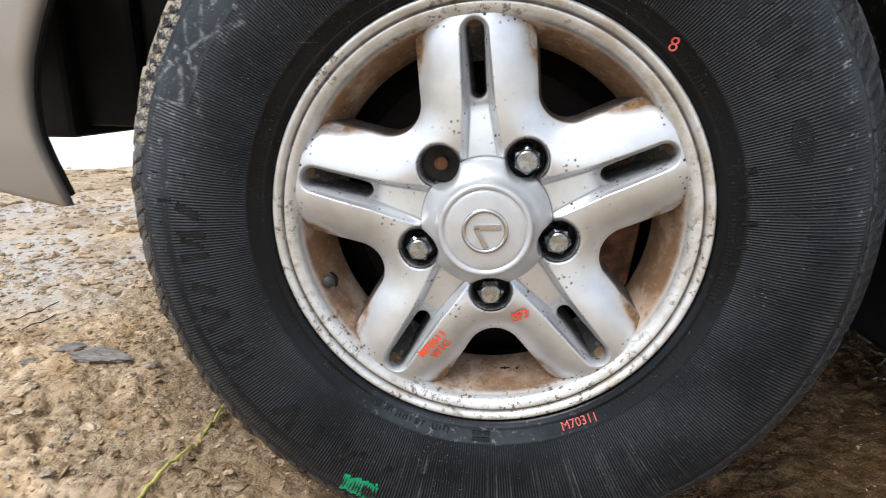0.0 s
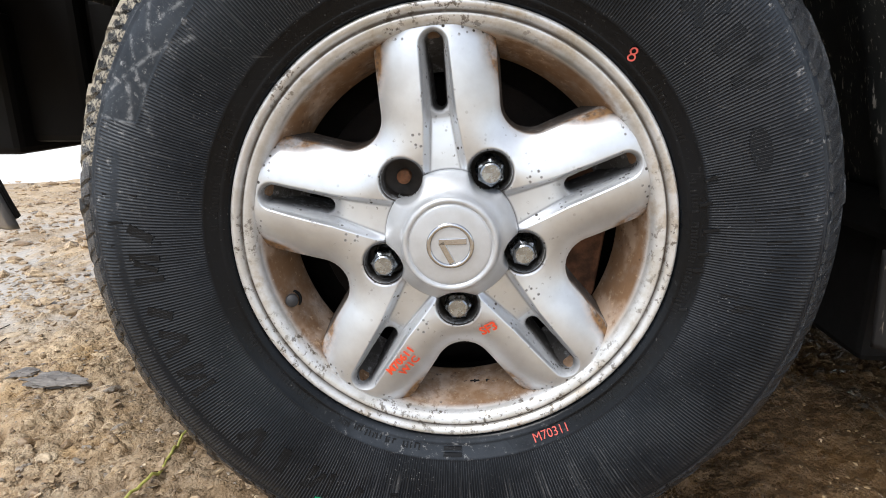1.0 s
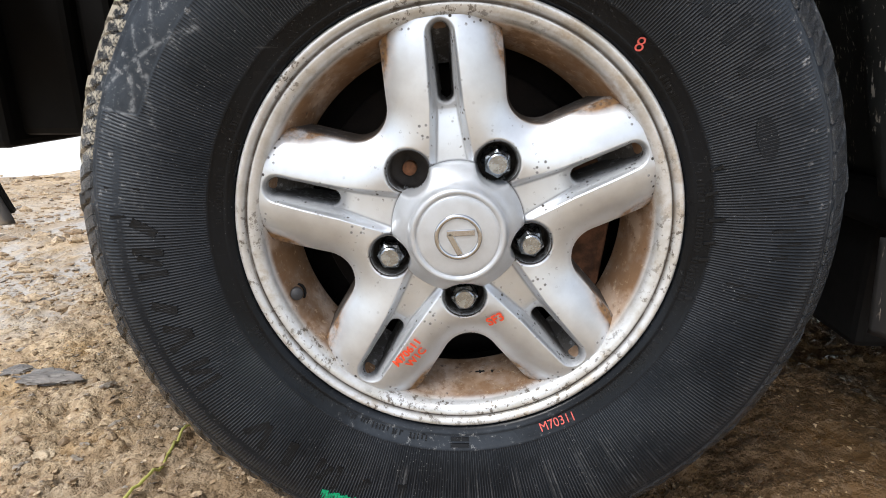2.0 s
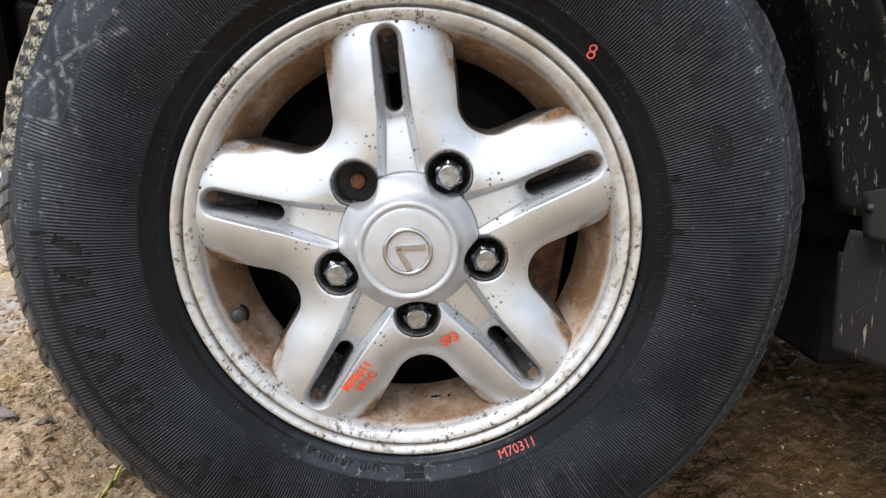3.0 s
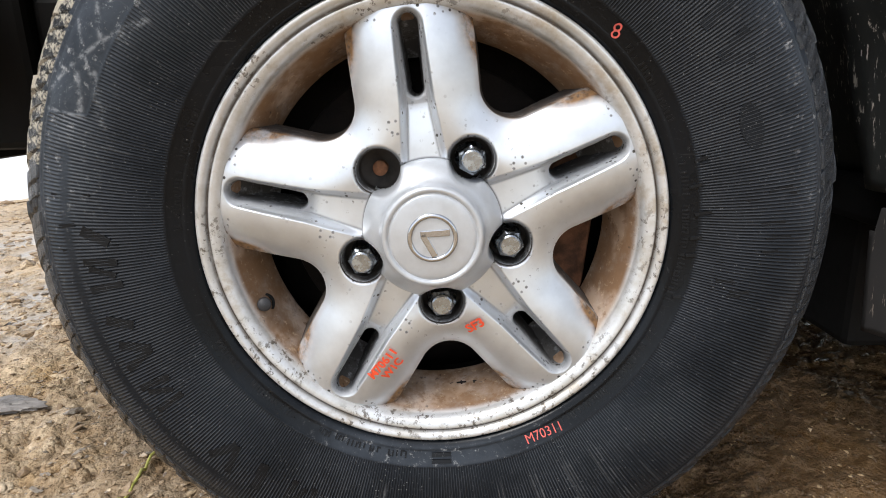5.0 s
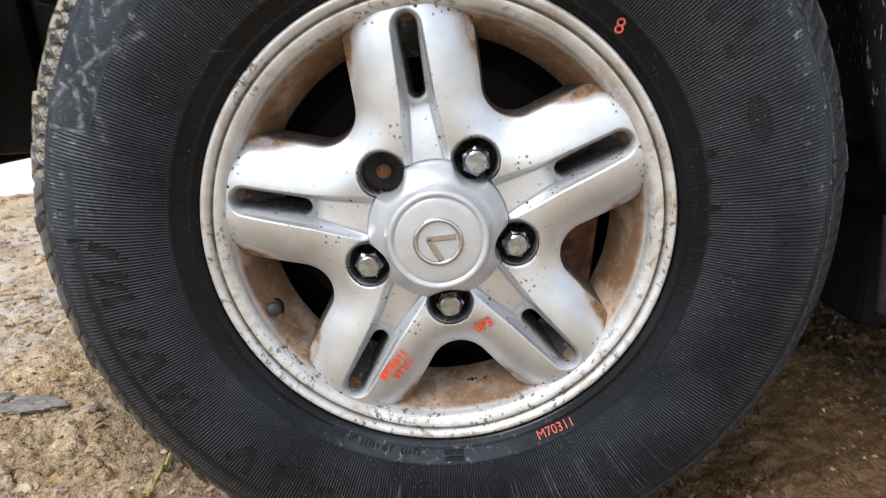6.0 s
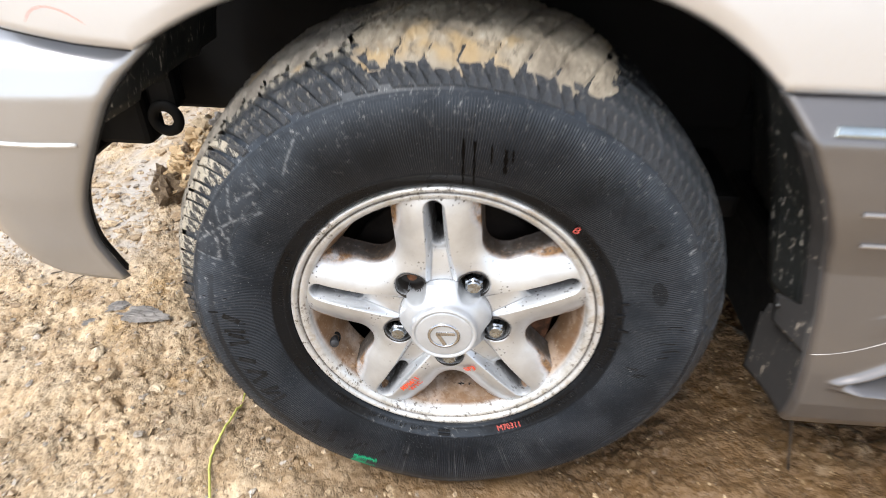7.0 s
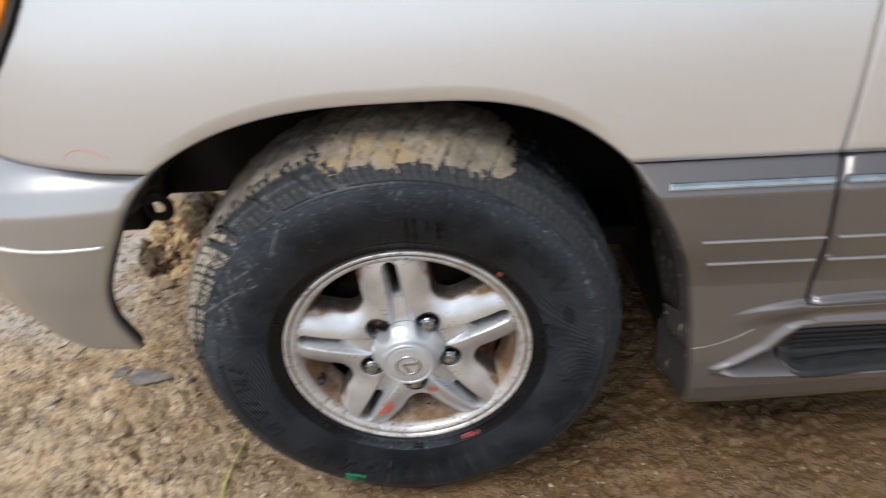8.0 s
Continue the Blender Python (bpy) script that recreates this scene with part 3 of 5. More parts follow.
for (x0, z0), (x1, z1), wd in (((-0.0105, 0.0045), (0.016, 0.0035), 0.0062), ((-0.0085, 0.0045), (0.0005, -0.0170), 0.0060)):
    bm = bmesh.new()
    ln = math.hypot(x1 - x0, z1 - z0)
    box(bm, (ln, 0.0022, wd), pose((x0 + x1) / 2, -0.0292, (z0 + z1) / 2, 0, -math.degrees(math.atan2(z1 - z0, x1 - x0)), 0), 0.0007)
    part("emblem_bar", bm, CHROME, wheel)

# nuts, the bare stud, pockets' floors
hexa = bmesh.new()
rows = []
for rr, yy, six in ((0.0, 0.0085, 0), (0.0088, 0.0085, 0), (0.0102, 0.0098, 0), (0.0110, 0.0125, 0.3), (0.0128, 0.0150, 1), (0.0130, 0.032, 1), (0.0150, 0.034, 0), (0.0155, 0.041, 0)):
    row = []
    yy -= 0.009 * (yy < 0.03)
    for s in range(36):
        a = 2 * math.pi * s / 36
        k = math.cos(math.pi / 6) / math.cos((a % (math.pi / 3)) - math.pi / 6)
        f = rr * (1 + (k * 1.10 - 1) * six)
        row.append(hexa.verts.new((f * math.cos(a), yy, f * math.sin(a))))
    rows.append(row)
for r0, r1 in zip(rows, rows[1:]):
    for s in range(36):
        hexa.faces.new((r0[s], r1[s], r1[(s + 1) % 36], r0[(s + 1) % 36]))
bmesh.ops.remove_doubles(hexa, verts=hexa.verts, dist=1e-6)
bmesh.ops.recalc_face_normals(hexa, faces=hexa.faces)
nut_me = bpy.data.meshes.new("lug_nut")
hexa.to_mesh(nut_me)
nut_me.materials.append(DULL_CHROME)
sleeve_prof = [(0.0216, 0.006), (0.0214, 0.012), (0.0208, 0.036), (0.019, 0.0405), (0.0001, 0.0408)]
sleeve_me = lathe("lug_pocket", sleeve_prof, POCKET, 40)
for k, deg in enumerate((-90, -18, 54, 126, 198)):
    a = radians(deg)
    place = pose(LUG_R * math.cos(a), 0, LUG_R * math.sin(a), 0, 17 * k, 0)
    attach("lug_pocket", sleeve_me, wheel, place, "near-black lug pocket")
    if deg != 126:
        attach("lug_nut", nut_me, wheel, place, "worn chrome hexagonal lug nut")
    else:
        attach("wheel_stud", lathe("wheel_stud", [(0.0001, 0.028), (0.0066, 0.0282), (0.0074, 0.030), (0.0074, 0.041)], RUST, 24), wheel, place, "rusty bare stud of a missing nut")

# valve
vx, vz = -0.1770, -0.0795
ca, sa = math.cos(radians(TURNED)), math.sin(radians(TURNED))
vxl, vzl = vx * ca - vz * sa, vx * sa + vz * ca
stem = lathe("valve_stem", [(0.0092, 0.012), (0.0086, 0.0015), (0.0070, 0.0), (0.0062, 0.003), (0.0062, 0.02)], BLACK, 24)
stem = attach("valve_stem", stem, wheel, pose(vxl, 0.034, vzl, -14, 0, 20) @ Matrix.Diagonal((1.3, 1.3, 1.3, 1)), "black rubber valve stem")
attach("valve_cap", lathe("valve_cap", [(0.0001, -0.013), (0.0046, -0.0128), (0.0053, -0.0115), (0.0055, 0.0), (0.0055, 0.01)], mat_plain("grey_black_plastic", (0.020, 0.020, 0.022), 0.5), 24), stem, None, "dark grey valve cap")
# small casting stamp on the floor of the barrel
for dx, w, hgt in ((-0.0060, 0.0090, 0.0016), (-0.0060, 0.0016, 0.0075), (0.0055, 0.0016, 0.0075), (0.0075, 0.0060, 0.0016)):
    bm = bmesh.new()
    box(bm, (w * 1.2, hgt * 1.2, 0.0014), pose(0.016 + dx * 1.2, 0.050, -0.1846, -8, 0, 0), 0.0003, 1)
    part("cast_stamp", bm, BLACK, wheel)

# brake disc and hub behind the face, with an added light-blocking disc
attach("brake_disc", lathe("brake_disc", [(0.0001, 0.06), (0.08, 0.06), (0.085, 0.085), (0.155, 0.088), (0.158, 0.095), (0.155, 0.112), (0.0001, 0.115)], IRON, 72), wheel, None, "near-black brake disc, shade put into its colour")
attach("dust_shield", lathe("dust_shield", [(0.0001, 0.135), (0.19, 0.135), (0.206, 0.142), (0.206, 0.147), (0.0001, 0.15)], IRON, 72), wheel, None, "near-black disc added to stop light through the wheel")
bm = bmesh.new()
box(bm, (0.085, 0.10, 0.16), pose(0.125, 0.115, -0.02, 0, 12, 0), 0.012)
part("brake_caliper", bm, RUSTED_IRON, wheel, "brown rusty brake caliper")

# tyre: bead, side wall, shoulder, tread base, inner wall
TYRE = fair([(0.221, 0.012), (0.2225, 0.001), (0.226, -0.004), (0.234, -0.0065), (0.245, -0.0125), (0.262, -0.0195), (0.280, -0.0245), (0.303, -0.0275), (0.322, -0.0275),
             (0.338, -0.0245), (0.350, -0.0185), (0.3585, -0.0115), (0.3665, -0.002), (0.3735, 0.0085), (0.380, 0.022), (0.3865, 0.045), (0.3895, 0.06)], 150, 3)
INNER = fair([(0.3895, 0.06), (0.392, 0.105), (0.393, 0.145), (0.389, 0.21), (0.375, 0.232), (0.33, 0.246), (0.26, 0.232), (0.22, 0.214)], 24, 2)


def tyre_y(r):
    return np.interp(r, TYRE[:, 0], TYRE[:, 1])


SCRAPES = [(157.0, 0.3509, 140.2, 0.2982, 0.0016),
           (142.3, 0.33, 136.1, 0.319, 0.0016),
           (139.9, 0.3463, 147.5, 0.3165, 0.0018),
           (152.8, 0.3283, 158.1, 0.3168, 0.0022),
           (159.3, 0.3475, 158.6, 0.3125, 0.0014),
           (144.9, 0.3093, 140.1, 0.296, 0.002),
           (134.6, 0.3373, 135.0, 0.3154, 0.0018),
           (151.6, 0.315, 158.7, 0.2995, 0.0022),
           (146, 0.345, 152, 0.318, 0.0012),
           (120, 0.34, 128, 0.31, 0.0014)]
RIBS, PER = 620, 4
prof = np.vstack([TYRE, INNER[1:]])
nt_ = len(prof)
ta = np.linspace(0, 2 * np.pi, RIBS * PER, endpoint=False)
TA, PR = np.meshgrid(ta, prof[:, 0], indexing="ij")
PY = np.broadcast_to(prof[:, 1], TA.shape).copy()
sidewall = np.arange(nt_) < len(TYRE) - 14
deg = np.degrees(TA)
limit = 0.3455 - 0.0365 * smooth(131, 136, deg) * smooth(160, 158, deg)
zone = smooth(0.2455, 0.2480, PR) * (1 - smooth(0.3205, 0.3220, PR) * smooth(0.3300, 0.3285, PR) * smooth(162, 166, deg) * smooth(236, 226, deg)) * smooth(limit + 0.0015, limit - 0.0015, PR) * sidewall[None]
ridge = np.array([1.0, -0.05, -0.4, -0.05])[np.arange(RIBS * PER) % PER][:, None]
zone *= 1 - 0.55 * smooth(58, 80, deg) * smooth(128, 112, deg)                 # ribs are set lower at the top to fit the camera's view
PY -= 0.00095 * zone * ridge
line = np.exp(-((PR - 0.2450) / 0.0009) ** 2) + np.exp(-((PR - 0.2295) / 0.0008) ** 2) + 0.9 * np.exp(-((PR - limit - 0.001) / 0.0009) ** 2) + 1.3 * np.exp(-((PR - 0.3505) / 0.0011) ** 2)
PY -= 0.0011 * line * sidewall[None]
squash = 0.006 * np.exp(-((deg - 270) / 16) ** 2) * smooth(0.28, 0.36, PR)      # the loaded foot bulges
PY -= squash * sidewall[None]
tv = np.stack([PR * np.cos(TA), PY, PR * np.sin(TA)], -1).reshape(-1, 3)
rs0 = np.random.RandomState(2)
comb = np.convolve(rs0.rand(RIBS * PER), np.ones(3) / 3, "same")
comb = smooth(0.62, 0.85, comb) * smooth(245, 262, np.degrees(ta)) * smooth(318, 296, np.degrees(ta)) + 0.5 * smooth(0.72, 0.9, comb) * smooth(120, 135, np.degrees(ta)) * smooth(176, 160, np.degrees(ta))
streak = comb[:, None] * smooth(0.262, 0.275, PR) * smooth(0.375, 0.34, PR) * sidewall[None]
# Dust, and sheen painted on the upper and right parts of the wall.
dust_sheen = 0.45 * smooth(0.275, 0.31, PR) * smooth(116, 132, deg) * smooth(182, 160, deg) + 0.7 * smooth(0.285, 0.340, PR) * smooth(-25, 25, deg) * smooth(200, 165, deg) * (0.45 + 0.55 * smooth(70, 120, deg)) + 0.25 * smooth(0.32, 0.35, PR) + 0.3 * smooth(0.315, 0.345, PR) * smooth(-10, 20, deg) * smooth(75, 55, deg)
dust_sheen = dust_sheen + 1.0 * smooth(0.224, 0.228, PR) * smooth(0.2475, 0.243, PR) * smooth(226, 242, deg) * smooth(306, 286, deg)
dust_sheen = np.clip(dust_sheen, 0, 1) * sidewall[None]
# pale scrapes that cross the smooth part of the wall, as (degrees, radius) ends
scrape = np.zeros_like(PR)
for d0, r0, d1, r1, w in SCRAPES:
    ang_ = (deg - d0) * np.pi / 180 * 0.33
    a_, b_ = radians(d1 - d0) * 0.33, r1 - r0
    t_ = np.clip((ang_ * a_ + (PR - r0) * b_) / (a_ * a_ + b_ * b_), 0, 1)
    scrape = np.maximum(scrape, np.exp(-(np.hypot(ang_ - t_ * a_, PR - r0 - t_ * b_) / w) ** 2))
scrape = scrape * sidewall[None]
crest = np.clip(zone * ridge, 0, 1)
wetband = smooth(0.2470, 0.2440, PR) * sidewall[None] * (1 - 0.7 * smooth(236, 250, deg) * smooth(296, 280, deg))
tyre = attach("tyre", mesh_from("tyre", tv, grid_faces(RIBS * PER, nt_, wrap=True), RUBBER, {"streak": streak.ravel(), "dust_sheen": dust_sheen.ravel(), "scrape": scrape.ravel(), "wetband": wetband.ravel(), "crest": crest.ravel()}), wheel, pose(0, 0, 0, 0, -TURNED, 0), "black ribbed tyre, worn and scuffed, mud on its tread")


def wall_piece(name, quads, material, lift=0.0011, label="", sink=0.001):
    """Raised flat pieces on the side wall: each a list of (degrees, radius) corners."""
    verts, faces = [], []
    for quad in quads:
        b, k = len(verts), len(quad)
        for off in (-lift, sink):
            for d, r in quad:
                a = radians(d)
                verts.append((r * math.cos(a), float(tyre_y(r)) + off, r * math.sin(a)))
        faces.append(tuple(range(b, b + k)))
        for i in range(k):
            faces.append((b + i, b + (i + 1) % k, b + k + (i + 1) % k, b + k + i))
    return attach(name, mesh_from(name, verts, faces, material, shade=False), wheel, pose(0, 0, 0, 0, -TURNED, 0), label)


def stroke(d0, r0, d1, r1, w):
    """A bar on the wall between two (degree, radius) ends, w metres wide."""
    rm = (r0 + r1) / 2
    x1, y1 = radians(d1 - d0) * rm, r1 - r0
    ln = math.hypot(x1, y1) or 1
    nx, ny = -y1 / ln * w / 2, x1 / ln * w / 2
    return [(d0 + math.degrees((x + s * nx) / rm), r0 + y + s * ny) for x, y, s in ((0, 0, 1), (x1, y1, 1), (x1, y1, -1), (0, 0, -1))]


# raised maker's marks as plain shapes


def oval(d0, r0, da, dr, n=18):
    """An oval on the wall as one corner list."""
    return [[(d0 + da * math.cos(2 * math.pi * k / n), r0 + dr * math.sin(2 * math.pi * k / n)) for k in range(n)]]


LOW, HIGH = 0.2865, 0.3155
for d0, shape in ((178.2, "slant"), (184.7, "bars"), (194.0, "slant"), (199.8, "wedge"), (208.5, "bars"), (225.3, "wedge"), (233, "slab"), (241.5, "bars"), (249.5, "slant"), (258, "slab"),
                  (18, "oval"), (30.2, "wedge"), (37.3, "slab"), (44.4, "cross"), (52.5, "cross")):
    if shape == "oval":
        qs = oval(d0, 0.2925, 4.1, 0.0095)
    elif shape == "wedge":
        qs = [stroke(d0 - 2.2, HIGH - 0.004, d0 + 0.4, LOW, 0.008), stroke(d0 + 2.4, HIGH, d0 + 0.6, LOW, 0.007)]
    elif shape == "bars":
        qs = [stroke(d0 - 2.4, HIGH, d0 - 1.8, LOW, 0.0065), stroke(d0 - 1.2, HIGH - 0.004, d0 + 0.6, LOW + 0.004, 0.0055), stroke(d0 + 2.6, HIGH, d0 + 2.2, LOW, 0.0065)]
    elif shape == "cross":
        qs = [stroke(d0 - 3.0, HIGH, d0 + 2.4, LOW, 0.010), stroke(d0 - 2.0, LOW, d0 + 3.2, HIGH - 0.002, 0.008)]
    elif shape == "slant":
        qs = [stroke(d0 - 1.2, HIGH - 0.003, d0 + 1.0, LOW + 0.004, 0.009)]
    else:
        qs = [stroke(d0 - 0.5, LOW, d0 + 0.5, HIGH, 0.010)]
    wall_piece("raised_mark", qs, SMOOTH_RUBBER if d0 > 90 else RUBBER, 0.0011 if d0 > 90 else 0.0007)
# moulded tabs at the foot of the wall
for r_ in (0.2345, 0.2405):
    wall_piece("moulded_tab", [stroke(267.8, r_, 272.6, r_, 0.0034)], SMOOTH_RUBBER, 0.0016)
# fine raised print near the bead, as small bars
rng = random.Random(4)
for start, stop in ((150, 178), (205, 232), (238, 262), (300, 335), (-20, 14), (24, 44)):
    qs, d = [], float(start)
    while d < stop:
        w = rng.uniform(0.35, 0.8)
        if rng.random() < 0.82:
            r0 = 0.2325 + rng.uniform(-0.0006, 0.0006)
            qs.append(stroke(d, r0, d, r0 + rng.uniform(0.0045, 0.006), 0.0016))
            if rng.random() < 0.5:
                qs.append(stroke(d, r0 + rng.choice((0.0005, 0.005)), d + w, r0 + rng.choice((0.0005, 0.005)), 0.0014))
        d += w + 0.35
    wall_piece("raised_print", qs, SMOOTH_RUBBER, 0.0007)
# short moulded ticks and dark cuts in the wall
for d, r0, r1 in ((14, 0.262, 0.272), (8.5, 0.256, 0.266), (2.5, 0.259, 0.272), (-3, 0.257, 0.266), (-7, 0.256, 0.264), (-17, 0.255, 0.261)):
    wall_piece("moulded_tick", [stroke(d, r0 - 0.018, d + 0.6, r1 - 0.018, 0.0028)], SMOOTH_RUBBER, 0.0022)
for d, r0, r1 in ((5, 0.300, 0.342), (6.2, 0.318, 0.338), (0.5, 0.312, 0.333), (-2.0, 0.318, 0.340), (-4.5, 0.316, 0.330), (-11, 0.283, 0.298), (-12.5, 0.297, 0.314), (-13.5, 0.296, 0.307),
                 (171, 0.32, 0.355), (180, 0.30, 0.35), (176, 0.335, 0.350)):
    wall_piece("wall_cut", [stroke(d, r0 - 0.017, d + 0.5, r1 - 0.017, 0.0030)], BLACK, 0.0007)

# shoulder blocks
LUGS = 82


def tread_block(name, pts, inner, half_deg, skew=0.0, muddy=1.0, steps=3):
    """A block of the tread: the outline pts (r, y) drawn along an arc."""
    verts, faces, k = [], [], len(pts)
    for s in range(steps):
        d = radians(half_deg * (2 * s / (steps - 1) - 1))
        ring_ = [(r, y, d + skew * (y - pts[0][1])) for r, y in pts] + [(inner[1], pts[-1][1], d + skew * (pts[-1][1] - pts[0][1])), (inner[0], pts[0][1], d)]
        verts += [(r * math.cos(a), y, r * math.sin(a)) for r, y, a in ring_]
    m = k + 2
    for s in range(steps - 1):
        for i in range(k):
            j = i + 1
            faces.append((s * m + i, s * m + j, (s + 1) * m + j, (s + 1) * m + i))
        faces.append((s * m + k + 1, s * m, (s + 1) * m, (s + 1) * m + k + 1))
    faces += [tuple(range(m))[::-1], tuple((steps - 1) * m + i for i in range(m))]
    return mesh_from(name, verts, faces, TREAD, {"muddy": [muddy] * len(verts)}, shade=False)


SHOULDER = [(0.3560, -0.0160), (0.3658, -0.0085), (0.3738, -0.0008), (0.3806, 0.0092), (0.3866, 0.0212), (0.3930, 0.045)]
WORN = [(0.3560, -0.0155), (0.3645, -0.0078), (0.3722, -0.0002), (0.3792, 0.0095), (0.3855, 0.0212), (0.3925, 0.044)]
STEPPED = [(0.3600, -0.0110), (0.3668, -0.0070), (0.3700, -0.0015), (0.3790, 0.0035), (0.3850, 0.0150), (0.3930, 0.045)]
lug_mes = {}
for kind, muddy in (("pale", 0.8), ("grey", 0.20), ("wet", 0.07), ("dark", 0.05)):
    lug_mes[kind] = [tread_block("tread_block", o, (0.350, 0.380), w, 2.2, muddy, 3) for o in (SHOULDER, WORN, STEPPED) for w in (0.90, 0.98)]
rs3 = np.random.RandomState(12)
for k in range(LUGS):
    for half in (0, 1):
        d = 360 * k / LUGS + (1.98 if half else 0) + rs3.uniform(-0.12, 0.12)
        kind = "pale" if 134 + rs3.uniform(-6, 6) < d < 168 else "grey" if 95 < d < 140 else ("wet" if d < 95 or d > 330 else "dark")
        right = d < 95 or d > 300
        which = rs3.choice(6, p=(0.35, 0.35, 0.12, 0.12, 0.03, 0.03) if right else (0.2, 0.22, 0.16, 0.16, 0.13, 0.13))
        attach("tread_block", lug_mes[kind][which], wheel, pose(0, 0, 0, 0, -TURNED - d, 0))
# rows of blocks across the rest of the tread
tv, tf, tm = [], [], []
for row, (y0, y1, off) in enumerate(((0.058, 0.098, 0.3), (0.104, 0.146, 0.8), (0.152, 0.192, 0.1), (0.198, 0.232, 0.6))):
    for k in range(60):
        a0 = 2 * math.pi * (k + off) / 60
        b = len(tv)
        for da, sk in ((-0.043, 0), (0.043, 0)):
            for r, y in ((0.386, y0), (0.3975 - 0.05 * abs((y0 + y1) / 2 - 0.125) ** 1.3, y0), (0.3975 - 0.05 * abs((y0 + y1) / 2 - 0.125) ** 1.3, y1), (0.384, y1)):
                a = a0 + da + 0.9 * (y - y0)
                tv.append((r * math.cos(a), y, r * math.sin(a)))
                tm.append(0.9 if 1.15 < a % (2 * math.pi) < 2.95 else 0.08)
        tf += [(b, b + 1, b + 2, b + 3), (b + 7, b + 6, b + 5, b + 4), (b, b + 4, b + 5, b + 1), (b + 1, b + 5, b + 6, b + 2), (b + 2, b + 6, b + 7, b + 3)]
tread = attach("tread", mesh_from("tread", tv, tf, TREAD, {"muddy": tm}, shade=False), wheel, pose(0, 0, 0, 0, -TURNED, 0), "worn tread blocks packed with mud")

# mud caked on the top of the tread and packed between the front blocks
nu, nv = 260, 70


def mud_cake(name, d0, d1, y_edge, thick, seed, wob=0.012, material=MUD):
    verts, keep, hs = [], np.zeros((nu - 1, nv - 1), bool), np.zeros((nu, nv))
    for i in range(nu):
        d = d0 + (d1 - d0) * i / (nu - 1)
        a = radians(d)
        end = min(1, min(d - d0, d1 - d) / 6)
        for j in range(nv):
            y = -0.012 + 0.252 * j / (nv - 1)
            n1 = noise.fractal(Vector((a * 14, y * 34, seed)), 1, 2, 5)
            n2 = noise.fractal(Vector((a * 60, y * 130, seed + 7)), 1, 2, 4)
            edge = y_edge(d) + wob * n1 + 0.006 * n2
            h = min(1, max(-1, (y - edge) / 0.012)) * 0.8 + 0.5 * n1 + 0.35 * n2 + (end - 1) * 1.6 + 0.15
            lines = max(0, math.sin((a + 0.9 * y) * 66)) ** 8
            h -= 0.95 * lines * max(0, 1 - abs(n1))
            base = float(np.interp(y, (-0.012, 0.0, 0.01, 0.03, 0.06, 0.12, 0.21, 0.24), (0.361, 0.3745, 0.3815, 0.3905, 0.3990, 0.4035, 0.4000, 0.382)))
            r = base - 0.002 + thick * max(-0.3, h)
            hs[i, j] = h
            verts.append((r * math.cos(a), y, r * math.sin(a)))
    keep = (hs[:-1, :-1] > -0.12) & (hs[1:, 1:] > -0.12)
    return attach(name, mesh_from(name, verts, grid_faces(nu, nv, keep), material), wheel, pose(0, 0, 0, 0, -TURNED, 0), "tan mud caked on the tread")


mud_cake("mud_cake", 58, 109, lambda d: -0.002 + 0.0006 * max(0, abs(d - 82) - 14), 0.0058, 3.0, 0.011)
mud_cake("mud_cake", 104, 186, lambda d: 0.042 - 0.014 * smooth(140, 165, d), 0.0048, 11.0, 0.022, GREY_MUD)

WET = mat_plain("wet_black_film", (0.0012, 0.0012, 0.0015), 0.4, 0, 0.1, Specular_IOR_Level=0.08)
# drips of water on the wall, marker and crayon marks
for d, r0, r1, w in ((85.6, 0.229, 0.300, 0.0040), (82.8, 0.231, 0.298, 0.0034), (78.5, 0.272, 0.296, 0.0025), (74.8, 0.262, 0.294, 0.0055), (73.0, 0.280, 0.296, 0.003)):
    x = math.cos(radians(d)) * 0.26                   # a drip runs straight down
    steps = np.linspace(r0, r1, 9)
    mid_ = [(math.degrees(math.acos(x / r)), r, w * (0.35 + 0.15 * math.sin(k * 1.7 + d))) for k, r in enumerate(steps)]
    qs = [[(a - math.degrees(hw_ / r), r) for a, r, hw_ in mid_] + [(a + math.degrees(hw_ / r), r) for a, r, hw_ in mid_[::-1]]]
    wall_piece("water_drip", qs, WET, 0.0011)


def wheel_mark(name, text, size, x, z, turn, material, on_tyre=False, bold=0.00045, label=""):
    v, f = writing(text, size, bold)
    a = radians(turn)
    xs, zs = x + v[:, 0] * math.cos(a) - v[:, 1] * math.sin(a), z + v[:, 0] * math.sin(a) + v[:, 1] * math.cos(a)
    if on_tyre:
        ys = tyre_y(np.hypot(xs, zs)) - 0.0018
    else:
        c, s = math.cos(radians(TURNED)), math.sin(radians(TURNED))
        ys = face_y(xs * c - zs * s, xs * s + zs * c) - 0.0025
    return attach(name, mesh_from(name, np.stack([xs, ys, zs], 1), f, material, shade=False), wheel, pose(0, 0, 0, 0, -TURNED, 0), label)


wheel_mark("marker_writing", "M70611", 0.0120, -0.0545, -0.1345, 48, RED, label="red hand-painted stock mark")
wheel_mark("marker_writing", "W1C", 0.0115, -0.0450, -0.1415, 48, RED, label="red hand-painted stock mark")
wheel_mark("marker_writing", "SF3", 0.0135, 0.0385, -0.0985, 33, RED, label="red hand-painted stock mark")
wheel_mark("tyre_writing", "M70311", 0.0125, 0.1060, -0.2115, 24, PINK, True, 0.0, "pale red marker writing on the tyre")
wheel_mark("tyre_writing", "8", 0.0175, 0.1625, 0.1715, -12, PINK, True, 0.0, "red marker figure on the tyre")
qs = []
rng = random.Random(8)
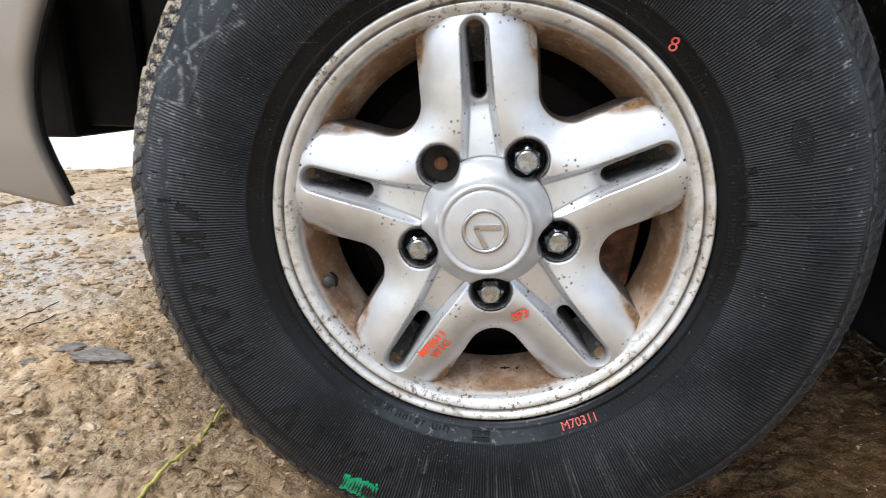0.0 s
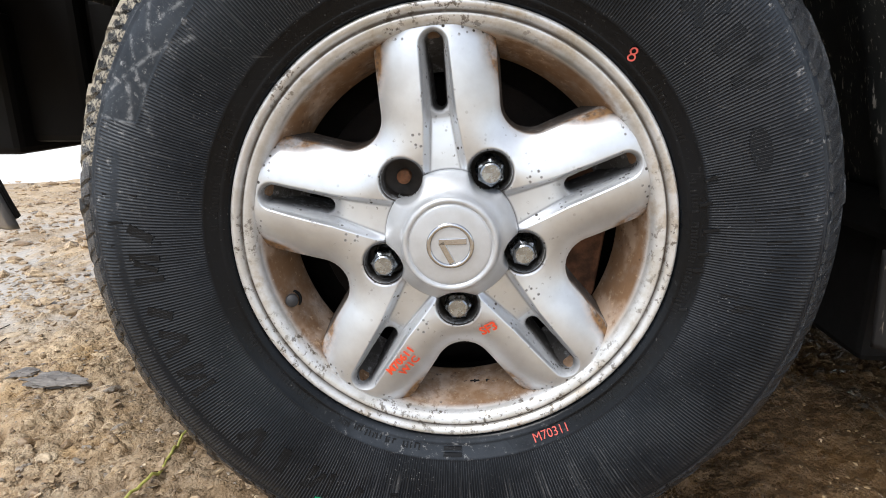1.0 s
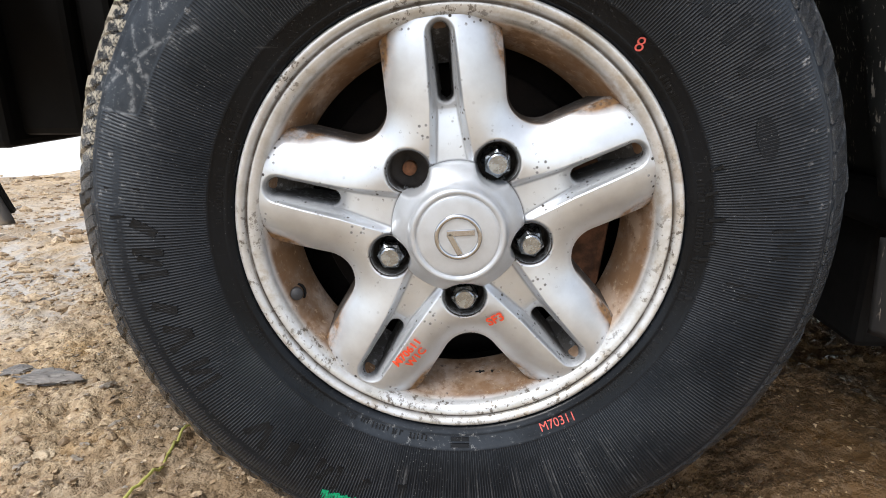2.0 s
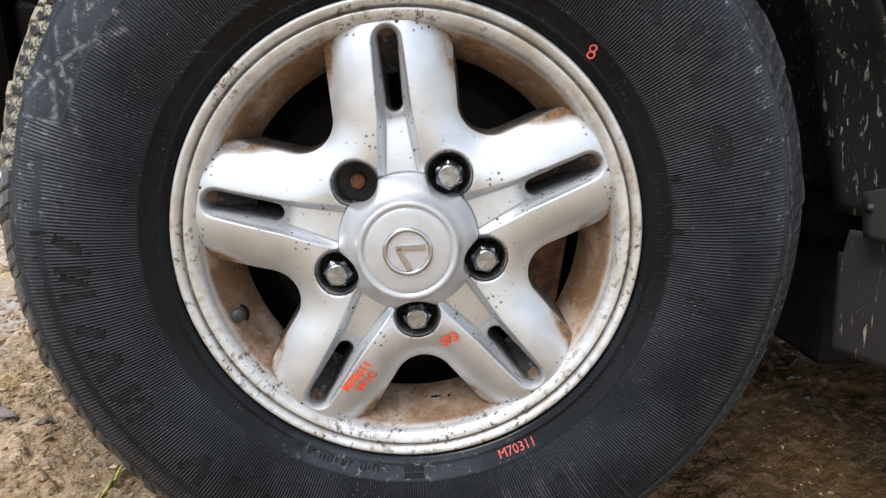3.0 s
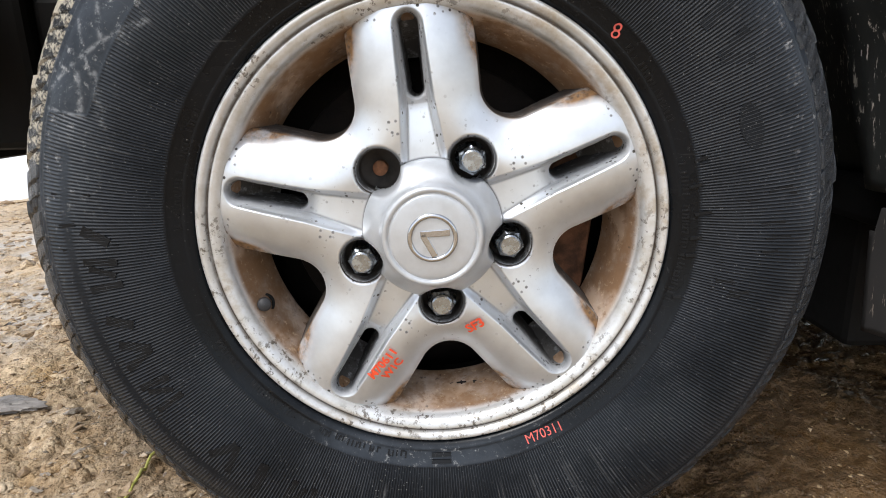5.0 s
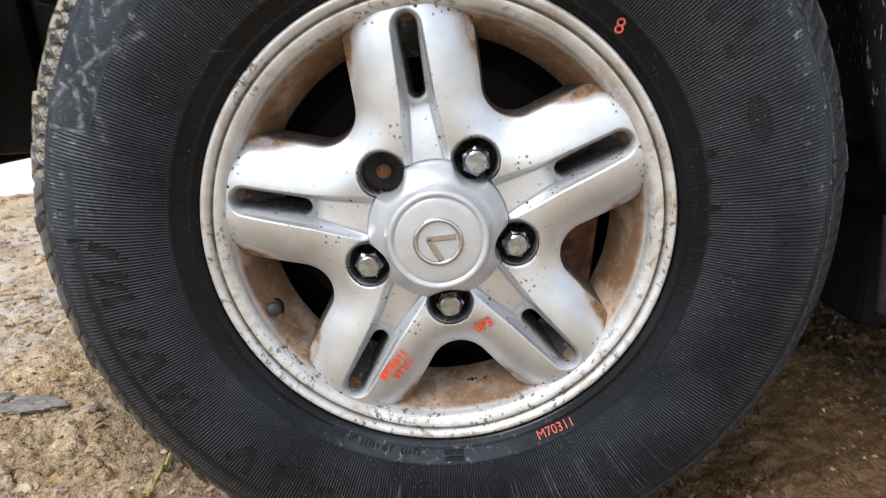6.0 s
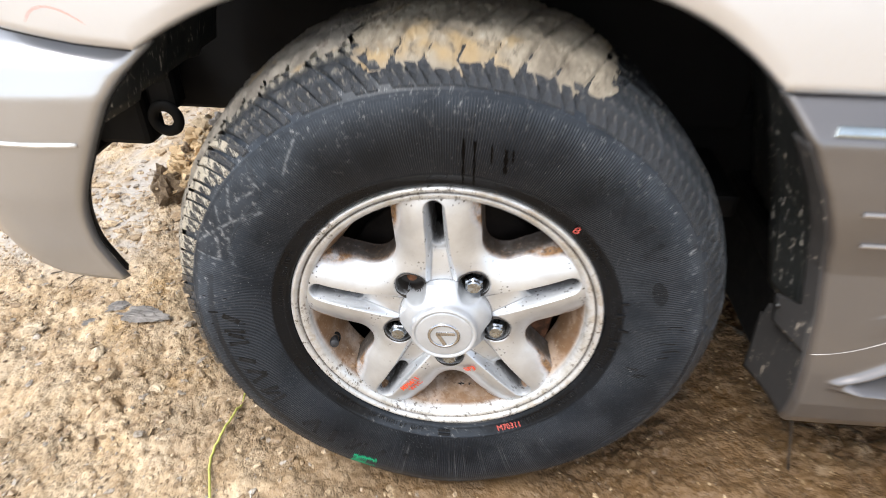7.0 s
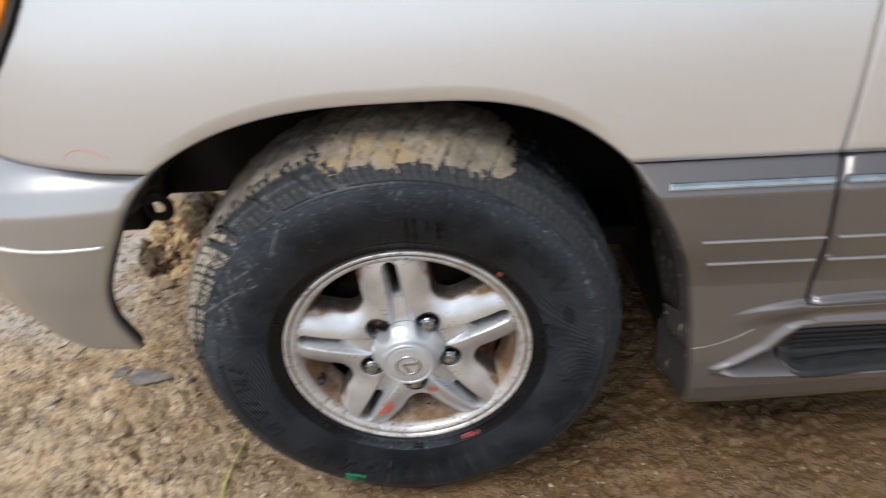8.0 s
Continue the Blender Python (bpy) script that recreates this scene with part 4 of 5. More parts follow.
for k in range(19):
    d0 = 242.6 + 0.38 * k
    qs.append(stroke(d0, 0.323 - 0.0003 * k + rng.uniform(-0.003, 0.003), d0 + 0.4, 0.346 + rng.uniform(-0.004, 0.002), 0.0029))
wall_piece("crayon_mark", qs, GREEN, 0.0016, "bright green crayon mark on the tyre")

# ---------------------------------------------------------------- the car's body


def sheet(name, P, material, parent, thick=0.0025, keep=None, label="", attrs=None):
    """A skin over a grid of points P[i, j], with thickness behind it."""
    nu_, nv_ = P.shape[:2]
    me = mesh_from(name, P.reshape(-1, 3), grid_faces(nu_, nv_, keep), material)
    me.polygons.foreach_set("use_smooth", [True] * len(me.polygons))
    if sum(p.normal.y * p.area for p in me.polygons) > 0:
        me.flip_normals()
    ob = attach(name, me, parent, None, label)
    if thick:
        so = ob.modifiers.new("thickness", "SOLIDIFY")
        so.thickness, so.offset = thick, -1
    return ob


def arch_z(x):
    dx = x - 0.03
    return 0.8495 - np.where(dx < 0, 1.31 * np.abs(dx) ** 2.88, 2.986 * np.abs(dx) ** 3)


def seam_z(x):
    """Joint of fender and bumper: it rises gently, then steeply to the lamp's foot."""
    return np.interp(-np.asarray(x, float), [0.352, 0.427, 0.507, 0.556, 0.597, 0.610, 0.640, 0.66], [0.766, 0.7715, 0.783, 0.790, 0.796, 0.802, 0.842, 0.847])


def nose_y(x):
    """Plan of the front corner at fender height."""
    return 0.004 + 0.25 * np.clip((-x - 0.33) / 0.438, 0, None) ** 4


def side_y(z):
    """The side leans in towards the bonnet."""
    return 0.042 * np.clip((z - 0.72) / 0.38, 0, None) ** 2


def lamp_x(z):
    """Rear edge of the corner lamp."""
    return np.interp(z, [0.845, 0.851, 0.870, 0.897, 0.94, 0.982, 1.08], [-0.640, -0.624, -0.588, -0.549, -0.508, -0.474, -0.408])


# front fender: from the wheel arch and the two joints up to the bonnet
xs = np.r_[np.linspace(-0.70, -0.357, 60), np.linspace(-0.355, 0.3545, 150), np.linspace(0.3555, 0.6590, 36)]
low = np.where(xs < -0.356, np.maximum(seam_z(xs), 0.765), np.where(xs > 0.355, 0.7475, arch_z(xs)))
nz = 70
s = np.linspace(0, 1, nz) ** 1.35
P = np.zeros((len(xs), nz, 3))
for i, x in enumerate(xs):
    z = low[i] + (1.10 - low[i]) * s
    y = nose_y(x) + side_y(z)
    if -0.356 <= x <= 0.355:
        lip = np.clip(1 - (z - low[i]) / 0.036, 0, 1)
        ends = float(smooth(-0.356, -0.25, x) * smooth(0.355, 0.26, x))
        y = y + 0.0085 * np.clip((lip - 0.25) / 0.75, 0, 1) ** 1.4 * (0.3 + 0.7 * ends) + 0.012 * np.clip((lip - 0.82) / 0.18, 0, 1) ** 2
    else:
        lip = np.clip(1 - (z - low[i]) / 0.012, 0, 1)
        y = y + 0.005 * lip ** 2
    P[i] = np.stack([np.full(nz, x), y, z], 1)
mid = (P[:-1, :-1] + P[1:, 1:]) / 2
keep = ~((mid[..., 2] > 0.845) & (mid[..., 0] < lamp_x(mid[..., 2]))) & (mid[..., 0] > -0.63)
fender = sheet("fender", P, PAINT, car, 0.003, keep, "silver-beige painted front fender with rolled arch edge")

# bonnet and the closed body behind, plain
xs2, ys2 = np.linspace(-0.64, 0.66, 40), np.linspace(0, 1, 24)
P = np.zeros((40, 24, 3))
for i, x in enumerate(xs2):
    y0 = nose_y(x) + 0.042
    yy = y0 + (1.86 - 2 * y0 + 0.04) * ys2
    P[i] = np.stack([np.full(24, x), yy, 1.10 + 0.075 * np.sin(np.pi * ys2) - 0.10 * np.clip((-x - 0.3) / 0.34, 0, 1) ** 2 * np.sin(np.pi * ys2) * 0.4], 1)
bonnet = sheet("bonnet", P, PAINT, car, 0.003, None, "silver-beige painted bonnet")

# door skin beyond the fender, with its own gap
xs = np.r_[np.linspace(0.6615, 0.70, 12), np.linspace(0.71, 1.75, 30)]
zs = np.linspace(0.7475, 1.10, 40)
P = np.zeros((len(xs), 40, 3))
for i, x in enumerate(xs):
    edge = 0.006 * np.clip(1 - (x - 0.6615) / 0.008, 0, 1) ** 2
    P[i] = np.stack([np.full(40, x) - 0.012 * (zs - 0.75), 0.004 + edge + side_y(zs) + 0.004 * np.clip(1 - (zs - 0.7475) / 0.012, 0, 1) ** 2, zs], 1)
door = sheet("door", P, PAINT, car, 0.003, None, "silver-beige painted front door")

# lower cladding


def arch_x(z):
    """Rear edge of the wheel opening in the cladding."""
    return np.interp(z, [0.14, 0.20, 0.27, 0.335, 0.41, 0.483, 0.55, 0.62, 0.68, 0.715, 0.7425], [0.556, 0.547, 0.535, 0.523, 0.509, 0.491, 0.470, 0.438, 0.403, 0.379, 0.358])


def clad_y(x, z):
    y = 0.010 + np.interp(z, [0.14, 0.17, 0.22, 0.30, 0.40, 0.47, 0.55, 0.62, 0.69, 0.716, 0.730, 0.7395, 0.7425], [0.075, 0.060, 0.045, 0.034, 0.026, 0.020, 0.012, 0.007, 0.0, 0.0, 0.001, 0.003, 0.006]) - 0.010 * np.exp(-((z - 0.605) / 0.065) ** 2)
    along = smooth(0.565, 0.68, x)
    # crease that rises towards the door: a narrow step that looks up, then turns under
    zs_ = 0.414 + 0.056 * (1 - np.exp(-np.clip(x - 0.560, 0, None) / 0.10))
    y = y - 0.011 * along * smooth(zs_ + 0.003, zs_ - 0.002, z) * smooth(zs_ - 0.055, zs_ - 0.003, z)
    # scooped recess round the step pad, with a rolled rim and a lip below
    xr = np.interp(z, [0.270, 0.278, 0.302, 0.346, 0.375, 0.395, 0.407], [0.560, 0.567, 0.613, 0.665, 0.682, 0.700, 0.735])
    ze = 0.279 - 0.045 * np.clip(x - 0.567, 0, 0.3)
    side = np.minimum((x - xr) * 0.75, 0.408 - z)
    open_ = smooth(0.560, 0.60, x) * smooth(ze - 0.004, ze + 0.004, z)
    y = y - 0.009 * np.exp(-((side - 0.002) / 0.011) ** 2) * open_
    y = y + 0.034 * smooth(0.004, 0.036, np.minimum(side, (z - ze) * 1.3)) * open_
    lip_ = smooth(0.565, 0.62, x)
    y = y - 0.018 * lip_ * np.exp(-((z - ze + 0.004) / 0.0095) ** 2)
    return y


def clad(name, x0, x1, z0, z1, nx, nz_, label, follow=True, slant=0.0):
    zs = z0 + (z1 - z0) * np.linspace(0, 1, nz_)
    P = np.zeros((nx, nz_, 3))
    for j, z in enumerate(zs):
        xa = float(arch_x(z)) if follow else x0 + slant * (0.745 - z)
        xb = x1 + (0.12 * (0.745 - z) if x1 < 0.8 else 0)
        xs = xa + (xb - xa) * np.linspace(0, 1, nx) ** (1.6 if follow else 1.0)
        y = clad_y(xs, np.full(nx, z))
        e0 = np.clip(1 - (xs - xa) / 0.012, 0, 1) ** 2 * (0.012 if follow else 0.006)
        e1 = np.clip(1 - (xb - xs) / 0.006, 0, 1) ** 2 * (0.005 if x1 < 0.8 else 0)
        P[:, j] = np.stack([xs, y + e0 + e1, np.full(nx, z)], 1)
    return sheet(name, P, CLAD_PAINT, car, 0.003, None, label)


door_clad = clad("door_cladding", 0.670, 1.75, 0.4500, 0.7450, 60, 90, "taupe painted lower door cladding", False, 0.12)
# fender cladding and sill are one moulding; the door's part is cut out above the sill
zs = np.linspace(0.142, 0.7450, 190)
P = np.zeros((170, 190, 3))
for j, z in enumerate(zs):
    xa, xb = float(arch_x(z)), 0.6675 + 0.12 * (0.745 - z)
    xs = np.r_[xa + (xb - xa) * np.linspace(0, 1, 80) ** 1.5, np.linspace(xb, 1.75, 91)[1:]]
    y = clad_y(xs, np.full(170, z)) + 0.012 * np.clip(1 - (xs - xa) / 0.012, 0, 1) ** 2
    if z > 0.4505:
        y = y + 0.005 * np.clip(1 - (xb - xs) / 0.006, 0, 1) ** 2
    P[:, j] = np.stack([xs, y, np.full(170, z)], 1)
keep = np.ones((169, 189), bool)
keep[79:, zs[:-1] > 0.4486] = False
fender_clad = rocker = sheet("lower_cladding", P, CLAD_PAINT, car, 0.003, keep, "taupe painted fender cladding and sill with a moulded running board")


def strip(name, parent, x0, x1, z, h, out, material, y_of, slope=0.0, label=""):
    n = 40
    xs = np.linspace(x0, x1, n)
    prof_ = [(0.002, -h / 2), (-out * 0.7, -h / 2 + h * 0.08), (-out, -h * 0.15), (-out, h * 0.2), (-out * 0.6, h / 2 - h * 0.06), (0.002, h / 2)]
    P = np.array([[(x, float(y_of(x, z)) + a, z + slope * (x - x0) + b) for a, b in prof_] for x in xs])
    f = grid_faces(n, len(prof_)) + [tuple(range(len(prof_))), tuple((n - 1) * len(prof_) + i for i in range(len(prof_)))[::-1]]
    return attach(name, mesh_from(name, P.reshape(-1, 3), f, material, shade=False), parent, None, label)


def cy(x, z):
    return clad_y(np.array(x), np.array(z))


strip("chrome_strip", fender_clad, 0.421, 0.662, 0.7055, 0.0135, 0.0060, STRIP, cy, 0, "thin chrome trim strip")
strip("chrome_strip", door_clad, 0.682, 1.75, 0.7055, 0.0135, 0.0060, STRIP, cy, 0, "thin chrome trim strip")
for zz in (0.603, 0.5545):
    strip("raised_rib", fender_clad, 0.486 + 0.019 * (zz < 0.56), 0.680, zz, 0.0055, 0.0045, RIB_HIGHLIGHT, cy)
    strip("raised_rib", door_clad, 0.699, 1.75, zz, 0.0055, 0.0045, RIB_HIGHLIGHT, cy)
# scratch line on the sill
xs = np.linspace(0.526, 0.628, 14)
tube("scratch_line", [(x, float(cy(x, z)) - 0.0004, z) for x, z in zip(xs, 0.343 + 3.9 * (xs - 0.52) ** 2)], 0.0005, mat_plain("bare_scratch", (0.42, 0.40, 0.38), 0.5), rocker)
# step pad with its ribs
zs = np.linspace(0.284, 0.366, 12)
xs = np.linspace(0.704, 1.70, 50)
P = np.zeros((50, 12, 3))
for i, x in enumerate(xs):
    w = np.clip((x - 0.704) / 0.045, 0, 1) ** 0.5
    zz = 0.308 + (zs - 0.325) * (0.45 + 0.55 * w)
    P[i] = np.stack([np.full(12, x), cy(np.full(12, x), zz) - 0.0035, zz], 1)
pad = sheet("step_pad", P, STEP, rocker, 0.006, None, "black ribbed rubber step pad")
for k in range(5):
    z = 0.284 + 0.013 * k
    strip("step_rib", rocker, 0.735, 1.69, z, 0.006, 0.0075, STEP, cy)



def fit_sill_to_view(x, y, z):
    """Slides cladding and sill along lines of sight, to fit the camera's view."""
    d = 0.028 * smooth(0.752, 0.680, z) + 0.054 * np.clip((0.50 - z) / 0.358, 0, 1) ** 0.9
    return x - d * (x - 0.08) / 0.88, y - d, z + 1.25 * (1.1 - z) * d + 0.013 * smooth(0.62, 1.0, x) * smooth(0.42, 0.18, z)


for ob in (fender_clad, door_clad, *fender_clad.children, *door_clad.children):
    co = np.zeros(len(ob.data.vertices) * 3)
    ob.data.vertices.foreach_get("co", co)
    co = co.reshape(-1, 3)
    ob.data.vertices.foreach_set("co", np.stack(fit_sill_to_view(co[:, 0], co[:, 1], co[:, 2]), 1).ravel())
    ob.data.update()


def arch_rim(z):
    """Front edge of the view-fitted cladding (x, y) at the height z."""
    zo = np.linspace(0.142, 0.74, 120)
    xo = arch_x(zo)
    xl, yl, zl = fit_sill_to_view(xo, cy(xo, zo) + 0.012, zo)
    return float(np.interp(z, zl, xl)), float(np.interp(z, zl, yl))


# return flange of the cladding inside the wheel opening, broad at its foot
zs = np.r_[np.linspace(0.384, 0.432, 10), np.linspace(0.436, 0.70, 26)]
P = np.zeros((len(zs), 8, 3))
for i, z in enumerate(zs):
    xa, ya = arch_rim(z)
    deep = 0.026 + 0.046 * float(smooth(0.446, 0.430, z))
    for j, q in enumerate(np.linspace(0, 1, 8)):
        P[i, j] = (xa + 0.001 - 0.30 * deep * q, ya - 0.004 + deep * q, z)
sheet("cladding_return", P, FLAP, fender_clad, 0.003, None, "grey plastic return edge of the cladding")
# flap that closes the front of the sill, notched at its upper inner corner, and its bolts
P = np.zeros((20, 18, 3))
for i, t in enumerate(np.linspace(0, 1, 20)):
    low_, top = 0.2445 - 0.009 * t, 0.388 - 0.004 * t - 0.028 * (t > 0.93)
    for j, q in enumerate(np.linspace(0, 1, 18)):
        z = low_ + (top - low_) * q
        xa, ya = arch_rim(z)
        P[i, j] = (xa + (0.4935 - 0.065 * (z - 0.236) - xa) * t + 0.004 * math.sin(math.pi * t), ya - 0.003 + (0.1195 - ya) * t, z)
flap = sheet("sill_flap", P, FLAP, car, 0.003, None, "mud-splashed grey plastic flap behind the wheel")
for y, z, x in ((0.036, 0.368, 0.500), (0.060, 0.417, 0.474)):
    bolt = attach("bolt", lathe("bolt", [(0.0001, -0.0045), (0.0026, -0.0043), (0.0029, -0.0030), (0.0038, -0.0026), (0.0040, -0.0008), (0.0062, 0.0), (0.0066, 0.003)], BOLT, 20), flap, pose(x, y, z, 0, 0, -66), "dull steel bolt with washer")

# wheel-house liner: a deep shell over the wheel
t = np.linspace(0, 1, 90)
ang = np.radians(np.interp(t, [0, 1], [202, -6]))
prof_x = np.interp(t, [0, 0.12, 0.28, 0.5, 0.72, 0.86, 1], [-0.475, -0.455, -0.385, 0.03, 0.375, 0.478, 0.505])
prof_z = np.interp(t, [0, 0.12, 0.28, 0.5, 0.72, 0.86, 1], [0.645, 0.70, 0.805, 0.905, 0.775, 0.56, 0.40])
curve = fair(np.stack([prof_x, prof_z], 1), 90, 2)
ys = np.linspace(0.022, 0.46, 24)
P = np.zeros((90, 24, 3))
for i, (x, z) in enumerate(curve):
    for j, y in enumerate(ys):
        k = 1 + 0.02 * math.sin(i * 0.22) * (j > 4) + 0.015 * (j > 6) - 0.012 * (j in (10, 11, 17, 18))
        sh = 0.03 * smooth(0.03, 0.14, y) * (1 if x > 0 else 0.4)
        if abs(x) > 0.3:
            y = 0.055 + (y - 0.022) * 0.92
        back = 0.07 * smooth(0.150, 0.165, y) * smooth(0.36, 0.42, x) * smooth(0.80, 0.70, z)      # the rear part is a narrow guard, open behind
        P[i, j] = (0.03 + (x - 0.03) * k - sh * np.sign(x - 0.03) * 0.6 + back, y, 0.42 + (z - 0.42) * k)
sheet("wheel_house_liner", P, LINER, car, 0.003, None, "black plastic wheel-house liner splashed with mud")
# Panel lengthened so the space over the mound looks black from the camera.
bm = bmesh.new()
box(bm, (1.32, 0.05, 0.535), pose(-0.13, 0.515, 0.7575), 0.01)
part("inner_fender", bm, BLACK, car, "dark inner wing panel")

# underbody: sills, frame rail, floor, nose's underside, and unseen blocks added to stop light
# Boxes at the nose are sized to look black from the camera.
for nm, size, at in (("floor_pan", (0.40, 1.62, 0.06), (0.74, 0.96, 0.37)), ("frame_rail", (2.1, 0.10, 0.16), (0.70, 0.56, 0.44)), ("frame_rail", (2.1, 0.10, 0.16), (0.70, 1.36, 0.44)),
                     ("front_support", (0.40, 0.85, 0.57), (-0.60, 1.22, 0.690)), ("bumper_beam", (0.20, 0.07, 0.34), (-0.715, 0.42, 0.622)), ("tow_bracket", (0.06, 0.05, 0.16), (-0.585, 0.43, 0.60)), ("engine_guard", (0.95, 1.30, 0.05), (0.02, 0.97, 0.42)), ("nose_guard", (0.11, 1.30, 0.22), (-0.775, 1.00, 0.545)),
                     ("far_side_panel", (3.45, 0.05, 0.90), (1.125, 1.88, 0.66)), ("far_tyre", (0.76, 0.24, 0.74), (0.0, 1.78, 0.375)), ("gearbox", (1.5, 0.40, 0.26), (0.75, 0.96, 0.33)), ("brace", (0.10, 1.0, 0.24), (0.62, 0.75, 0.27)), ("cabin_floor", (1.95, 1.70, 0.06), (1.88, 0.96, 0.37)), ("cabin_closure", (2.2, 1.78, 0.05), (1.77, 0.96, 1.085)), ("rear_closure", (0.05, 1.80, 0.68), (2.85, 0.96, 0.76)), ("near_side_closure", (1.1, 0.05, 0.90), (2.30, 0.04, 0.66)), ("sill_inner", (1.15, 0.05, 0.22), (1.17, 0.14, 0.37))):
    bm = bmesh.new()
    box(bm, size, pose(*at), 0.012)
    skin = {"far_side_panel": CLAD_PAINT, "cabin_closure": PAINT, "rear_closure": PAINT, "near_side_closure": PAINT}.get(nm)
    part(nm, bm, skin or BLACK, car, "plain unseen panel added to close the body" if skin else "plain black underbody box that keeps light out")
axle = lathe("axle", [(0.001, 0.10), (0.045, 0.10), (0.05, 0.20), (0.035, 0.24), (0.035, 0.60), (0.001, 0.61)], IRON, 24)
attach("axle", axle, car, pose(0, 0, HUB), "dark drive shaft behind the wheel")
bm = bmesh.new()
box(bm, (0.10, 0.46, 0.045), pose(0.02, 0.36, 0.30, 8, 0, 0), 0.012)
part("lower_arm", bm, IRON, car, "dark suspension arm")

# bumper corner
nb, nvb = 110, 60
P = np.zeros((nb, nvb, 3))
uu = np.linspace(0, 1, nb)
# plan of the bumper: along the side, round the corner, across the front
plan = fair([(-0.345, 0.012), (-0.45, 0.003), (-0.56, 0.002), (-0.67, 0.014), (-0.765, 0.055), (-0.825, 0.130), (-0.860, 0.27), (-0.880, 0.55), (-0.885, 0.96), (-0.875, 1.40), (-0.83, 1.72), (-0.72, 1.86)], 400, 3)
sl = np.r_[0, np.cumsum(np.linalg.norm(np.diff(plan, axis=0), axis=1))]
su = np.interp(np.linspace(0, 1, nb), [0, 0.62, 1], [0, 0.62, sl[-1]])
px, py = np.interp(su, sl, plan[:, 0]), np.interp(su, sl, plan[:, 1])
tx, ty = np.gradient(px), np.gradient(py)
ln = np.hypot(tx, ty)
nxo, nyo = -ty / ln, tx / ln                       # towards the outside
vq = np.linspace(0, 1, nvb)


BUMP_EDGE = fair([(0.385, -0.508), (0.400, -0.509), (0.43, -0.514), (0.48, -0.520), (0.55, -0.505), (0.65, -0.448), (0.715, -0.408), (0.765, -0.352)], 80, 3)


def bump_edge(z):
    """Front edge of the wheel opening in the bumper."""
    return np.interp(z, BUMP_EDGE[:, 0], BUMP_EDGE[:, 1])


for i in range(nb):
    far = smooth(0.16, 0.55, su[i])
    xe = px[i] - 0.153 * np.clip(1 - su[i] / 0.34, 0, 1)
    zb = float(np.interp(-xe, [0.50, 0.585, 0.67, 0.745, 0.80], [0.383, 0.405, 0.446, 0.502, 0.56]))
    zt = np.maximum(0.7625, seam_z(px[i]) - 0.004 if su[i] < 0.36 else 0.84)
    zt = min(zt, 0.842)
    z = zb + (zt - zb) * vq
    h = (z - 0.385) / (0.765 - 0.385)
    tuck = np.interp(h, [0, 0.06, 0.2, 0.45, 0.70, 0.84, 0.93, 1.0, 1.3], [0.046, 0.038, 0.024, 0.009, 0.001, 0.001, 0.014, 0.036, 0.100]) * (1 + 0.8 * far)
    off = -tuck
    x = px[i] + nxo[i] * off
    y = py[i] + nyo[i] * off
    P[i] = np.stack([np.broadcast_to(x, z.shape), np.broadcast_to(y, z.shape), z], 1)
# the side part is trimmed to the wheel opening
for i in range(nb):
    t0 = np.clip(1 - su[i] / 0.34, 0, 1)
    for j in range(nvb):
        P[i, j, 0] += (float(bump_edge(P[i, j, 2])) - (-0.345)) * t0 ** 1.0
        P[i, j, 1] += 0.012 * np.clip(1 - su[i] / 0.016, 0, 1) ** 2
bumper = sheet("bumper", P, BUMPER_PAINT, car, 0.004, None, "silver painted front bumper wrapping round the corner")
# painted highlight of the crease, and inner return edge of the bumper
line_pts = []
for i in range(nb):
    x = P[i, nvb // 2, 0]
    if -0.735 < x < -0.503 and su[i] < 0.6:
        zl = 0.642 + 1.1 * max(0, -x - 0.55) ** 2
        line_pts.append([np.interp(zl, P[i, :, 2], P[i, :, 0]), np.interp(zl, P[i, :, 2], P[i, :, 1]), zl])
ze = np.linspace(0.395, 0.730, 40)
Q = np.zeros((40, 6, 3))
for i, z in enumerate(ze):
    xe_, ye_ = np.interp(z, P[0, :, 2], P[0, :, 0]), np.interp(z, P[0, :, 2], P[0, :, 1])
    for q in range(6):
        Q[i, q] = (xe_ - 0.001 - 0.0015 * q, ye_ + 0.001 + 0.0028 * q, z)
sheet("bumper_return", Q, BLACK, bumper, 0.003, None, "dark inner edge of the bumper")
bl = fair(np.array([p for p in line_pts]), 40, 2)
bl[:, 1] -= 0.0004
tube("moulded_line", bl, np.r_[np.full(34, 0.0030), np.linspace(0.0030, 0.001, 6)], mat_plain("highlight_paint", (0.72, 0.70, 0.67), 0.35, 0.2), bumper)

# corner lamp: reflector shell, amber lens, gasket
zs = np.linspace(0.842, 1.08, 40)
P = np.zeros((30, 40, 3))
for j, z in enumerate(zs):
    x0 = float(lamp_x(z)) - 0.010
    w = 0.035 + 0.30 * smooth(0.84, 0.98, z)
    for i, t in enumerate(np.linspace(0, 1, 30)):
        x = x0 - min(w, 0.17) * t
        P[i, j] = (x, float(nose_y(x) + side_y(z)) + 0.004 + 0.012 * (1 - math.sin(math.pi * min(1, 0.15 + t))) * 0 + 0.25 * max(0, t - 0.6) ** 2, z)
lamp = sheet("headlight", P, LAMP_GREY, car, 0.006, None, "clear corner headlight with amber indicator")
zs = np.linspace(0.897, 1.07, 26)
P = np.zeros((16, 26, 3))
